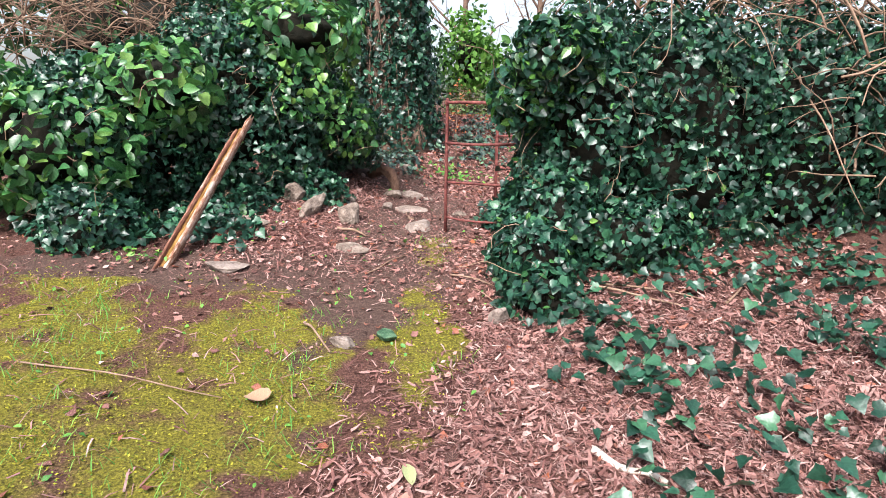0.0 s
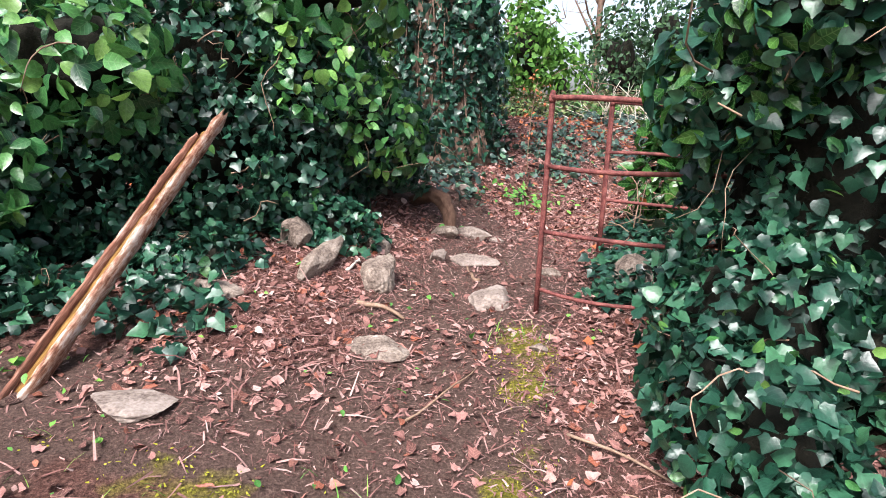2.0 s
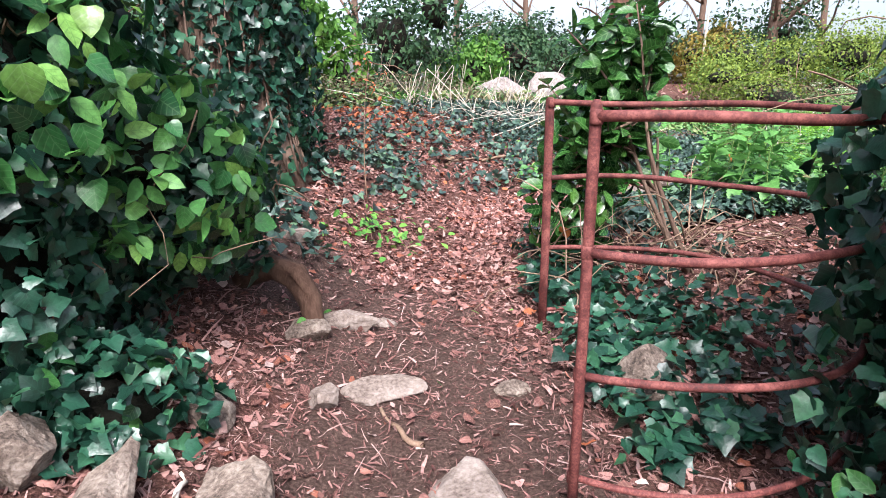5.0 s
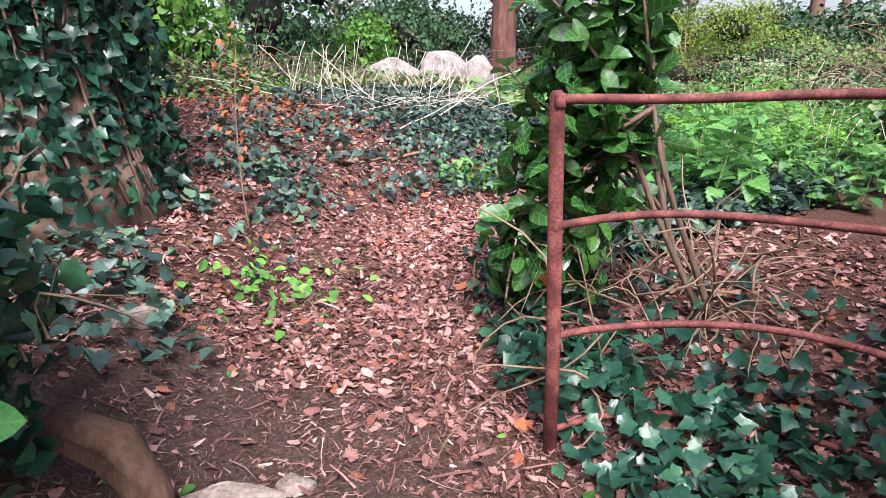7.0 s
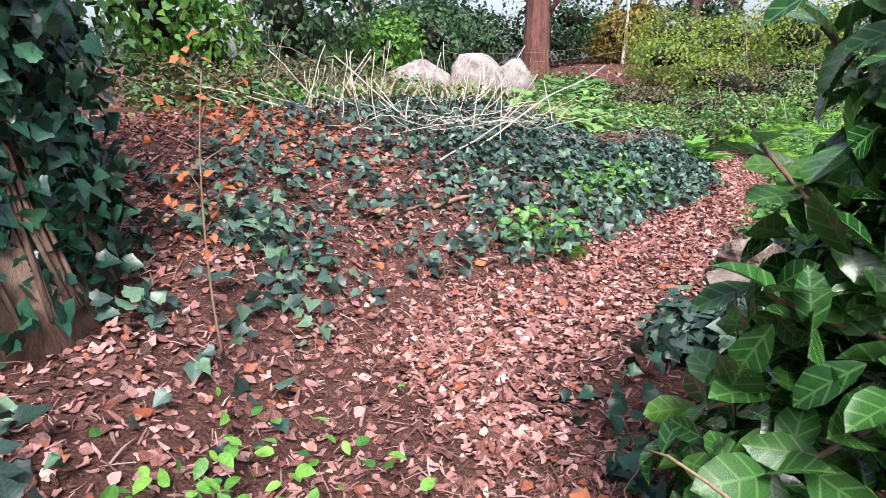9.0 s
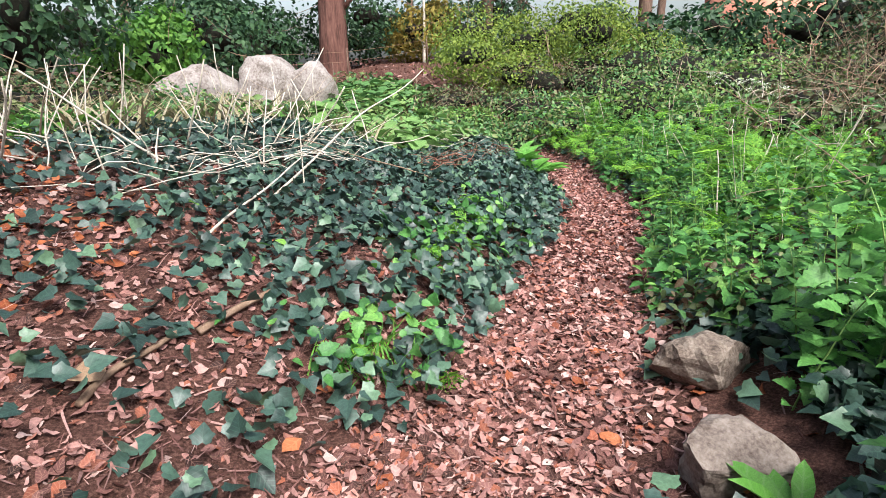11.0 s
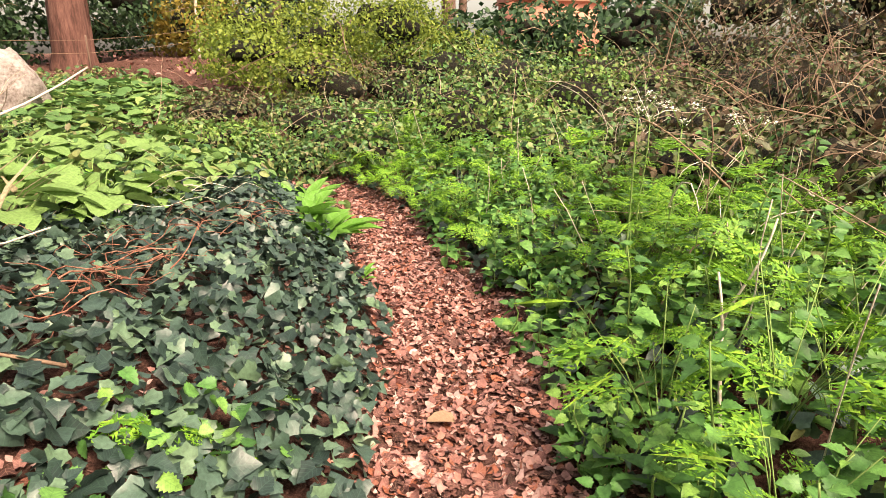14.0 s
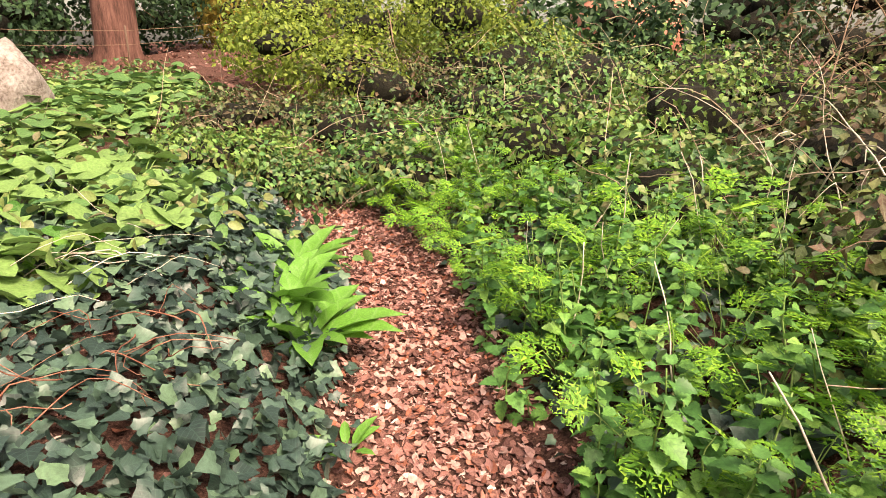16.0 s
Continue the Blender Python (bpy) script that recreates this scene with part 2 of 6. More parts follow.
STEM_GREEN = rough_mat("green_stem", [(0.3, (0.08, 0.16, 0.04)), (0.7, (0.2, 0.3, 0.09))], 9, 60, 0.6, 0.1, 0.002)


def ground_mat():
    """Bare soil, moss and crumbled litter, shared out by the masks of the sheet."""
    m, N, L, b = node_mat("earth", 0.95, 0.15)
    tc = N.new("ShaderNodeTexCoord")
    big, fine = tex_noise(N, L, tc.outputs["Object"], 3.5, 6), tex_noise(N, L, tc.outputs["Object"], 70, 6, 0.75)
    soil = ramp(N, [(0.3, (0.035, 0.022, 0.018)), (0.5, (0.085, 0.052, 0.042)), (0.7, (0.17, 0.11, 0.09))])
    duff = ramp(N, [(0.34, (0.03, 0.014, 0.011)), (0.5, (0.095, 0.044, 0.034)), (0.66, (0.21, 0.11, 0.088))])
    moss = ramp(N, [(0.34, (0.035, 0.03, 0.01)), (0.5, (0.15, 0.135, 0.02)), (0.66, (0.3, 0.265, 0.038))])
    for r in (soil, duff, moss):
        L.new(fine.outputs["Fac"], r.inputs[0])
    col = soil.outputs[0]
    for key, r in (("duff", duff), ("moss", moss)):
        at = N.new("ShaderNodeAttribute"); at.attribute_name = key
        s = N.new("ShaderNodeMath"); s.operation = "ADD"
        L.new(at.outputs["Fac"], s.inputs[0]); L.new(big.outputs["Fac"], s.inputs[1])
        edge = ramp(N, [(0.82, (0, 0, 0)), (0.98, (1, 1, 1))])
        L.new(s.outputs[0], edge.inputs[0])
        col = mixed(N, L, "MIX", edge.outputs[0], col, r.outputs[0])
    L.new(col, b.inputs["Base Color"])
    bumped(N, L, fine.outputs["Fac"], b, 0.9, 0.03)
    return m


EARTH = ground_mat()

# ---------------------------------------------------------------- mesh helpers


def mesh_ob(name, V, Fa, mat, UV=None, parent=None, smooth=False):
    """One mesh object from arrays of vertices and triangles or quads (or a list of such face arrays)."""
    V = np.asarray(V, dtype=np.float32)
    blocks = Fa if isinstance(Fa, list) else [Fa]
    blocks = [np.asarray(f, dtype=np.int32) for f in blocks if len(f)]
    me = bpy.data.meshes.new(name)
    me.vertices.add(len(V))
    me.vertices.foreach_set("co", V.ravel())
    loops = np.concatenate([f.ravel() for f in blocks])
    sizes = np.concatenate([np.full(len(f), f.shape[1], np.int32) for f in blocks])
    me.loops.add(len(loops))
    me.loops.foreach_set("vertex_index", loops)
    me.polygons.add(len(sizes))
    me.polygons.foreach_set("loop_start", np.concatenate([[0], np.cumsum(sizes)[:-1]]).astype(np.int32))
    me.polygons.foreach_set("loop_total", sizes)
    if smooth:
        me.polygons.foreach_set("use_smooth", np.ones(len(sizes), bool))
    if UV is not None:
        me.uv_layers.new(name="UVMap").data.foreach_set("uv", np.asarray(UV, np.float32)[loops].ravel())
    me.update(calc_edges=True)
    me.materials.append(mat)
    ob = new(name, me)
    if parent is not None:
        ob.parent = parent
    return ob


def empty(name, x=0.0, y=0.0, z=0.0):
    e = new(name)
    e.empty_display_size = 0.1
    e.location = (x, y, z)
    return e


def unit(A):
    A = np.asarray(A, float)
    return A / np.maximum(np.linalg.norm(A, axis=-1, keepdims=True), 1e-9)


def axes(normal, along):
    """Turns whose z is the normal and whose y leans towards along."""
    z = unit(normal)
    y = unit(along - np.sum(along * z, -1, keepdims=True) * z + 1e-6)
    return np.stack([np.cross(y, z), y, z], axis=-1)


def scatter(shape, P, R, S):
    """Copies of a leaf shape (vertices, triangles, uv) as one set of arrays."""
    tv, tf, tuv = shape
    P, S = np.asarray(P, float), np.asarray(S, float).reshape(-1, 1, 1)
    V = P[:, None] + S * np.einsum("nij,vj->nvi", R, tv)
    Fa = tf[None] + (np.arange(len(P)) * len(tv))[:, None, None]
    return V.reshape(-1, 3), Fa.reshape(-1, tf.shape[1]), np.tile(tuv, (len(P), 1))


def merged(sets):
    V, Fa, U, k = [], [], [], 0
    for v, f, u in sets:
        V.append(v), Fa.append(f + k), U.append(u)
        k += len(v)
    return np.concatenate(V), np.concatenate(Fa), np.concatenate(U)


def blade(outline, rise=0.12, droop=0.15):
    """A leaf from its right half-outline (x, y), folded along the midrib and drooping to the tip."""
    n = len(outline)
    tip = outline[-1][1]
    V, U = [], []
    for x, y in outline:
        sag = -droop * (y / tip) ** 2
        V += [(0, y, sag), (x, y, sag + rise * x), (-x, y, sag + rise * x)]
        U += [(0, y), (x, y), (-x, y)]
    T = []
    for i in range(n - 1):
        a, b = 3 * i, 3 * i + 3
        for s in (1, 2):
            q = [(a, a + s, b + s), (a, b + s, b)]
            T += q if s == 1 else [t[::-1] for t in q]
    T = [t for t in T if len({tuple(V[i]) for i in t}) == 3]
    return np.array(V, float), np.array(T), np.array(U, float)




def fan(outline, cup=0.1, droop=0.15):
    """A broad leaf from its right half-outline, cupped round its middle."""
    tip = outline[-1][1]
    ring = [(x, y) for x, y in outline] + [(-x, y) for x, y in reversed(outline[1:-1])]
    V = [(0, 0.4 * tip, -0.03)] + [(x, y, cup * abs(x) - droop * max(y / tip, 0) ** 2 + (0.05 if abs(x) > 0.4 else 0)) for x, y in ring]
    k = len(ring)
    return np.array(V, float), np.array([(0, 1 + i, 1 + (i + 1) % k) for i in range(k)]), np.array([(0, 0.4)] + ring, float)


IVY_LEAF = fan([(0.0, 0.05), (0.17, -0.08), (0.41, -0.02), (0.44, 0.16), (0.59, 0.34), (0.39, 0.5), (0.24, 0.74), (0.0, 1.03)], 0.22, 0.26)
IVY_ROUND = fan([(0.0, 0.0), (0.26, -0.02), (0.46, 0.18), (0.46, 0.45), (0.26, 0.78), (0.0, 1.0)], 0.2, 0.26)
OVAL_LEAF = blade([(0.0, 0.0), (0.2, 0.15), (0.3, 0.42), (0.22, 0.72), (0.0, 1.0)], 0.3, 0.22)
LONG_LEAF = blade([(0.0, 0.0), (0.1, 0.1), (0.19, 0.35), (0.19, 0.62), (0.1, 0.87), (0.0, 1.0)], 0.35, 0.2)
SMALL_LEAF = blade([(0.0, 0.0), (0.32, 0.4), (0.0, 1.0)], 0.25, 0.15)
TOOTHED = blade([(0.0, 0.0), (0.26, -0.05), (0.25, 0.07), (0.4, 0.09), (0.33, 0.21), (0.45, 0.26), (0.33, 0.38), (0.41, 0.45), (0.27, 0.55), (0.33, 0.63), (0.17, 0.73), (0.18, 0.8), (0.0, 1.0)], 0.3, 0.28)
ROUND_LEAF = blade([(0.0, 0.0), (0.2, -0.16), (0.45, -0.05), (0.56, 0.28), (0.46, 0.62), (0.22, 0.86), (0.0, 0.92)], 0.3, 0.22)
LAUREL_LEAF = blade([(0.0, 0.0), (0.1, 0.1), (0.22, 0.35), (0.27, 0.62), (0.17, 0.87), (0.0, 1.0)], 0.35, 0.2)
STRAP_LEAF = blade([(0.0, 0.0), (0.05, 0.12), (0.13, 0.3), (0.17, 0.55), (0.12, 0.82), (0.0, 1.0)], 0.6, 0.35)
GRASS_LEAF = blade([(0.03, 0.0), (0.025, 0.5), (0.0, 1.0)], 0.3, 0.35)


def crumpled(seed, k=9):
    """A dry curled leaf of uneven outline."""
    r = np.random.default_rng(seed)
    a = np.linspace(0, 2 * np.pi, k, endpoint=False) + r.uniform(-0.2, 0.2, k)
    rad = np.where(np.arange(k) % 2, 0.4, 0.54) * r.uniform(0.75, 1.2, k)
    ring = np.stack([rad * np.cos(a) * 0.75, rad * np.sin(a) + 0.5, r.uniform(-0.02, 0.2, k)], 1)
    V = np.concatenate([[[0, 0.5, 0.02]], ring])
    T = np.array([(0, 1 + i, 1 + (i + 1) % k) for i in range(k)])
    return V, T, V[:, :2].copy()


def chip(bend, w):
    V = np.array([(-w, 0, 0), (w, 0, 0), (-w * 0.8, 0.5, bend), (w * 0.9, 0.5, bend), (-w * 0.4, 1, 0), (w * 0.6, 1, 0.02), (0, 0.25, -0.06), (0, 0.75, -0.06)], float)
    return V, np.array([(0, 1, 3), (0, 3, 2), (2, 3, 5), (2, 5, 4)]), V[:, :2].copy()




def curled(w, roll, bend):
    """A dry narrow leaf, rolled across and bent along."""
    V, U = [], []
    for k, (f, ww) in enumerate(((0.0, 0.25), (0.22, 0.85), (0.5, 1.0), (0.78, 0.75), (1.0, 0.15))):
        tw = roll * (f - 0.5)
        for s in (-1, 1):
            V.append((s * w * ww * math.cos(tw) + 0.12 * math.sin(f * 5), f, s * w * ww * math.sin(tw) + bend * (f - 0.5) ** 2 * 2 + (0.06 if k % 2 else 0)))
            U.append((s * w * ww, f))
    T = [q for k in range(4) for q in ((2 * k, 2 * k + 1, 2 * k + 3), (2 * k, 2 * k + 3, 2 * k + 2))]
    return np.array(V), np.array(T), np.array(U)


DRY = [crumpled(1, 7), crumpled(2, 8), crumpled(5, 9), curled(0.22, 0.9, 0.1), curled(0.3, 0.5, -0.25), curled(0.17, -0.8, 0.2), curled(0.35, 0.8, 0.35), curled(0.1, 0.6, 0.3)]
CHIPS = [chip(0.08, 0.1), chip(0.02, 0.06), chip(-0.05, 0.15), chip(0.15, 0.035)]


def frond(depth=8):
    """A ferny, twice-cut leaf lying along y."""
    sets = []
    for i in range(depth):
        y = 0.16 + 0.8 * i / depth
        ln = 0.42 * (1 - i / depth) ** 0.9 + 0.03
        for s in (-1, 1):
            n = max(2, int(5 * (1 - i / depth)) + 1)
            for j in range(n):
                f = (j + 0.5) / n
                for k in (-1, 1):
                    sets.append(((s * ln * f, y + 0.5 * ln * f, -0.14 * f), s * 1.05 + k * 0.75, ln * 0.4 * (1.1 - 0.6 * f) + 0.02))
    V, T, U = [], [], []
    jit = np.random.default_rng(17)
    for (x, y, z), a, ln in sets:
        k = len(V)
        x, y, z = x + jit.normal(0, 0.022), y + jit.normal(0, 0.022), z + jit.normal(0, 0.025)
        a, ln = a + jit.normal(0, 0.4), ln * jit.uniform(0.65, 1.5)
        d, p = np.array([math.sin(a), math.cos(a)]), np.array([math.cos(a), -math.sin(a)])
        for q in ((0.1, -0.2), (0.1, 0.2), (1, 0)):
            w = np.array([x, y]) + ln * (q[0] * d + q[1] * p)
            V.append((*w, z - 0.18 * w[1] ** 2))
            U.append(w)
        T += [(k, k + 1, k + 2)]
    k = len(V)
    V += [(-0.012, 0, 0), (0.012, 0, 0), (0, 0.95, -0.27), (0, 0.45, -0.06)]
    U += [(0, 0)] * 4
    T += [(k, k + 1, k + 3), (k, k + 3, k + 2)]
    return np.array(V), np.array(T), np.array(U, float)


FROND = frond()


def tube(points, radii, sides=6, cap=True):
    """A round bar along points: vertices and quads."""
    Pn, n = np.asarray(points, float), len(points)
    rad = np.broadcast_to(np.asarray(radii, float), (n,))
    tan = unit(np.gradient(Pn, axis=0))
    ref = np.where(np.abs(tan[:, 2:3]) > 0.9, [[1.0, 0, 0]], [[0, 0, 1.0]])
    u = unit(np.cross(tan, ref))
    for i in range(1, n):
        if np.dot(u[i], u[i - 1]) < 0:
            u[i] *= -1
    w = np.cross(tan, u)
    a = np.linspace(0, 2 * np.pi, sides, endpoint=False)
    V = (Pn[:, None] + rad[:, None, None] * (np.cos(a)[None, :, None] * u[:, None] + np.sin(a)[None, :, None] * w[:, None])).reshape(-1, 3)
    q = [(i * sides + j, i * sides + (j + 1) % sides, (i + 1) * sides + (j + 1) % sides, (i + 1) * sides + j) for i in range(n - 1) for j in range(sides)]
    if cap:
        k = len(V)
        V = np.concatenate([V, Pn[:1], Pn[-1:]])
        q += [(k, (j + 1) % sides, j, j) for j in range(sides)]
        q += [(k + 1, (n - 1) * sides + j, (n - 1) * sides + (j + 1) % sides, (n - 1) * sides + j) for j in range(0)]
        q = [f for f in q if len(set(f)) == 4]
    return V, np.array(q), np.zeros((len(V), 2))


def ends(points, radii, sides=6):
    """A tube with both ends closed, as triangles."""
    V, q, U = tube(points, radii, sides, False)
    n, s = len(points), sides
    T = np.concatenate([q[:, [0, 1, 2]], q[:, [0, 2, 3]]])
    V = np.concatenate([V, [points[0]], [points[-1]]])
    k = n * s
    capf = [(k, (j + 1) % s, j) for j in range(s)] + [(k + 1, (n - 1) * s + j, (n - 1) * s + (j + 1) % s) for j in range(s)]
    return V, np.concatenate([T, np.array(capf)]), np.zeros((len(V), 2))


def wander(a, b, n, sway, sag=0.0):
    """A crooked line from a to b."""
    t = np.linspace(0, 1, n)[:, None]
    Pn = np.asarray(a, float) * (1 - t) + np.asarray(b, float) * t
    for k in (1, 2, 3):
        Pn = Pn + np.sin(np.pi * k * t) * rng.normal(0, sway * 1.6 / k, (1, 3))
    Pn[:, 2] += sag * np.sin(np.pi * t[:, 0])
    return Pn


def lumps(P, seed=0.0):
    """A smooth uneven field between about -1 and 1."""
    x, y, z = P[..., 0], P[..., 1], P[..., 2]
    return (np.sin(2.1 * x + 1.3 * y + seed) + np.sin(2.7 * y - 1.9 * z + 2 * seed) + np.sin(3.1 * z + 1.7 * x + seed * 3) + 0.6 * np.sin(6.3 * x - 5.1 * y + 4.7 * z + seed)) / 3.6


# ---------------------------------------------------------------- the lie of the land
LINE = np.array([(-0.1, -6), (-0.15, 2), (-0.3, 4), (-0.3, 6), (0.0, 7.5), (0.45, 9), (1.3, 10.3), (2.3, 10.75), (3.25, 10.95), (4.65, 11.65), (6.05, 12.25), (7.4, 13.05), (8.25, 13.9), (9.5, 14.9), (10.5, 16.3), (11.3, 17.8)])
LEVEL = np.array([-0.25, -0.22, -0.17, 0.03, 0.1, 0.12, 0.14, 0.14, 0.14, 0.1, 0.03, -0.06, -0.1, -0.13, -0.15, -0.1])
LEFT_RISE = np.array([0, 0, 0, 0.22, 0.36, 0.42, 0.36, 0.33, 0.36, 0.4, 0.42, 0.45, 0.48, 0.45, 0.42, 0.4])
RIGHT_RISE = np.array([0, 0, 0.02, 0.05, 0.1, 0.1, 0.1, 0.15, 0.22, 0.28, 0.32, 0.35, 0.35, 0.35, 0.35, 0.35])
_s = np.concatenate([[0], np.cumsum(np.linalg.norm(np.diff(LINE, axis=0), axis=1))])
_f = np.linspace(0, _s[-1], 160)
TRACK = np.stack([np.interp(_f, _s, c) for c in (LINE[:, 0], LINE[:, 1], LEVEL, LEFT_RISE, RIGHT_RISE)], 1)
HEADING = unit(np.gradient(TRACK[:, :2], axis=0))


def step(a, b, v):
    t = np.clip((v - a) / (b - a), 0, 1)
    return t * t * (3 - 2 * t)


def beside(x, y):
    """Distance from the path's middle, left of it positive."""
    x, y = np.asarray(x, float).ravel(), np.asarray(y, float).ravel()
    out = np.empty(len(x))
    for i in range(0, len(x), 20000):
        dx, dy = x[i:i + 20000, None] - TRACK[:, 0], y[i:i + 20000, None] - TRACK[:, 1]
        d2 = dx * dx + dy * dy
        k = d2.argmin(1)
        r = np.arange(len(k))
        side = HEADING[k, 0] * dy[r, k] - HEADING[k, 1] * dx[r, k]
        out[i:i + 20000] = np.sqrt(d2[r, k]) * np.sign(side)
    return out


def land(x, y):
    """The ground's height."""
    x, y = np.asarray(x, float).ravel(), np.asarray(y, float).ravel()
    out = np.empty(len(x))
    d = beside(x, y)
    for i in range(0, len(x), 20000):
        a, b = x[i:i + 20000], y[i:i + 20000]
        d2 = (a[:, None] - TRACK[:, 0]) ** 2 + (b[:, None] - TRACK[:, 1]) ** 2
        w = 1 / (d2 + 0.04) ** 2
        w /= w.sum(1, keepdims=True)
        lv, lr, rr = w @ TRACK[:, 2], w @ TRACK[:, 3], w @ TRACK[:, 4]
        dd = d[i:i + 20000]
        h = lv + lr * step(0.3, 1.5, dd) + rr * step(0.3, 1.6, -dd) + rr * 1.6 * step(1.5, 7, -dd)
        h += 0.6 * step(1.1, 4.2, dd) * step(7.4, 4.4, a) * step(24, 18, b) * step(9.5, 12.0, b)
        far = (a - 8) * 0.5 + (b - 16) * 0.86
        h += np.clip(0.06 * (far - 5), 0, 1.4)
        h += 0.035 * np.sin(1.7 * a + 0.6 * b) * np.sin(1.3 * b - 0.4 * a) * step(0.4, 1.5, np.abs(dd)) + 0.012 * np.sin(5.1 * a + 2 * b) * np.sin(4.3 * b)
        out[i:i + 20000] = h
    return out


def land1(x, y):
    return float(land([x], [y])[0])


def slope(x, y):
    e = 0.15
    gx, gy = (land(x + e, y) - land(x - e, y)) / (2 * e), (land(x, y + e) - land(x, y - e)) / (2 * e)
    return unit(np.stack([-gx, -gy, np.ones_like(gx)], 1))


def blot(x, y, cx, cy, rx, ry):
    return np.exp(-(((x - cx) / rx) ** 2 + ((y - cy) / ry) ** 2))


def noise2(x, y, s=1.0):
    return 0.5 + 0.5 * lumps(np.stack([x * s, y * s, 0 * x], -1), 1.7)


def moss_mask(x, y):
    m = 0.75 * blot(x, y, -2.6, 3.6, 1.7, 1.5) + 0.6 * blot(x, y, -1.1, 3.3, 0.7, 1.3) + 0.7 * blot(x, y, -4.5, 4.5, 1.6, 1.2) + 0.75 * blot(x, y, -2.3, 1.9, 1.5, 1.2)
    m += 1.5 * blot(x, y, -0.06, 3.75, 0.24, 0.9) + 1.5 * blot(x, y, -0.08, 5.6, 0.2, 0.55)
    m += 0.45 * blot(x, y, -1.6, 1.6, 0.9, 1.4)
    m -= 0.6 * blot(x, y, -2.2, 4.95, 1.5, 0.28)
    return np.clip(m * (0.45 + 0.55 * step(0.3, 0.65, noise2(x, y, 2.3))) - 0.22 * (1 - noise2(x + 9, y, 6.0)), 0, 0.5)


def duff_mask(x, y):
    soil = 0.8 * blot(x, y, -0.5, 5.4, 0.5, 1.5) + 0.7 * blot(x, y, -0.1, 7.2, 0.55, 1.1) + 0.7 * blot(x, y, -2.0, 4.85, 1.6, 0.35) + 0.8 * blot(x, y, -0.6, 8.6, 0.4, 0.7)
    return np.clip(0.62 - soil, 0, 1)


fine_x, fine_y = np.arange(-7, 20.01, 0.13), np.arange(-1, 30.01, 0.13)
gx = np.concatenate([[-900, -400, -150, -70, -35, -20, -12], fine_x, [22, 25, 29, 34, 42, 60, 100, 200, 450, 900]])
gy = np.concatenate([[-900, -400, -150, -70, -35, -18, -9, -4], fine_y, [32, 35, 38, 41, 46, 55, 75, 120, 250, 500, 900]])
X, Y = np.meshgrid(gx, gy)
GV = np.stack([X.ravel(), Y.ravel(), land(X, Y)], 1)
near = (np.abs(GV[:, 0] - 8) < 16) & (np.abs(GV[:, 1] - 16) < 20)
GV[near, 2] += rng.normal(0, 0.006, near.sum())
idx = np.arange(len(GV)).reshape(len(gy), len(gx))
GF = np.stack([idx[:-1, :-1], idx[:-1, 1:], idx[1:, 1:], idx[1:, :-1]], -1).reshape(-1, 4)
ground = mesh_ob("ground", GV, GF, EARTH, smooth=True)
tagged(ground, "bare brown soil with moss patches and leaf crumbs", "ground", kind="structure")
for key, f in (("moss", moss_mask), ("duff", duff_mask)):
    at = ground.data.attributes.new(key, "FLOAT", "POINT")
    at.data.foreach_set("value", f(GV[:, 0], GV[:, 1]).astype(np.float32))


# ---------------------------------------------------------------- ground cover


def strew(name, shapes, mat, x, y, size, label, category, tilt=0.35, lift=0.01, up=0.0):
    """Leaves or chips lying on the ground, at x, y."""
    x, y = np.asarray(x), np.asarray(y)
    z, nrm = land(x, y), slope(x, y)
    which = rng.integers(0, len(shapes), len(x))
    sets = []
    for k, s in enumerate(shapes):
        sel = which == k
        n = sel.sum()
        if not n:
            continue
        R = axes(nrm[sel] + rng.normal(0, tilt, (n, 3)), unit(rng.normal(0, 1, (n, 3)) * [1, 1, 0.1]))
        P = np.stack([x[sel], y[sel], z[sel] + lift + up * rng.random(n)], 1)
        sets.append(scatter(s, P, R, rng.uniform(*size, n)))
    V, Fa, U = merged(sets)
    return tagged(mesh_ob(name, V, Fa, mat, U), label, category, kind="stuff")


def spots(n, x0, x1, y0, y1, chance):
    x, y = rng.uniform(x0, x1, n), rng.uniform(y0, y1, n)
    keep = rng.random(n) < chance(x, y)
    return x[keep], y[keep]


# the woodland floor: dry leaves, thicker on the trodden path
def litter_chance(x, y):
    d = beside(x, y)
    front = (y < 6) * (0.35 + 0.65 * step(3.2, 5.2, y - 0.25 * np.abs(x + 0.5))) * np.clip(0.25 + 0.75 * step(-0.6, 0.5, x) + 0.9 * blot(x, y, -1.9, 5.9, 1.2, 0.8) - moss_mask(x, y) * 0.7 + 0.8 * step(2.6, 1.6, y) * step(-1.2, -0.3, x), 0.1, 1)
    back = (y >= 6) * (0.12 + 0.88 * step(0.1, 0.6, duff_mask(x, y)))
    return np.clip((front + back) * (0.55 + 0.45 * noise2(x, y, 1.5)), 0, 1)


lx, ly = spots(52000, -4.3, 3.8, 1.5, 9.5, litter_chance)
strew("leaf_litter", DRY, LITTER, lx, ly, (0.02, 0.07), "dry pinkish-brown fallen leaves strewn over the soil", "leaf litter")
lx, ly = spots(54000, -1.5, 7, 8.5, 17.0, lambda x, y: litter_chance(x, y) * step(-0.9, -0.3, beside(x, y)) * (1 - 0.75 * step(4, 5.5, x)))
strew("leaf_litter", DRY, LITTER, lx, ly, (0.025, 0.075), "dry pinkish-brown fallen leaves covering the mound", "leaf litter")
lx, ly = spots(190000, 1, 12, 9.5, 18.5, lambda x, y: step(0.7, 0.28, np.abs(beside(x, y))))
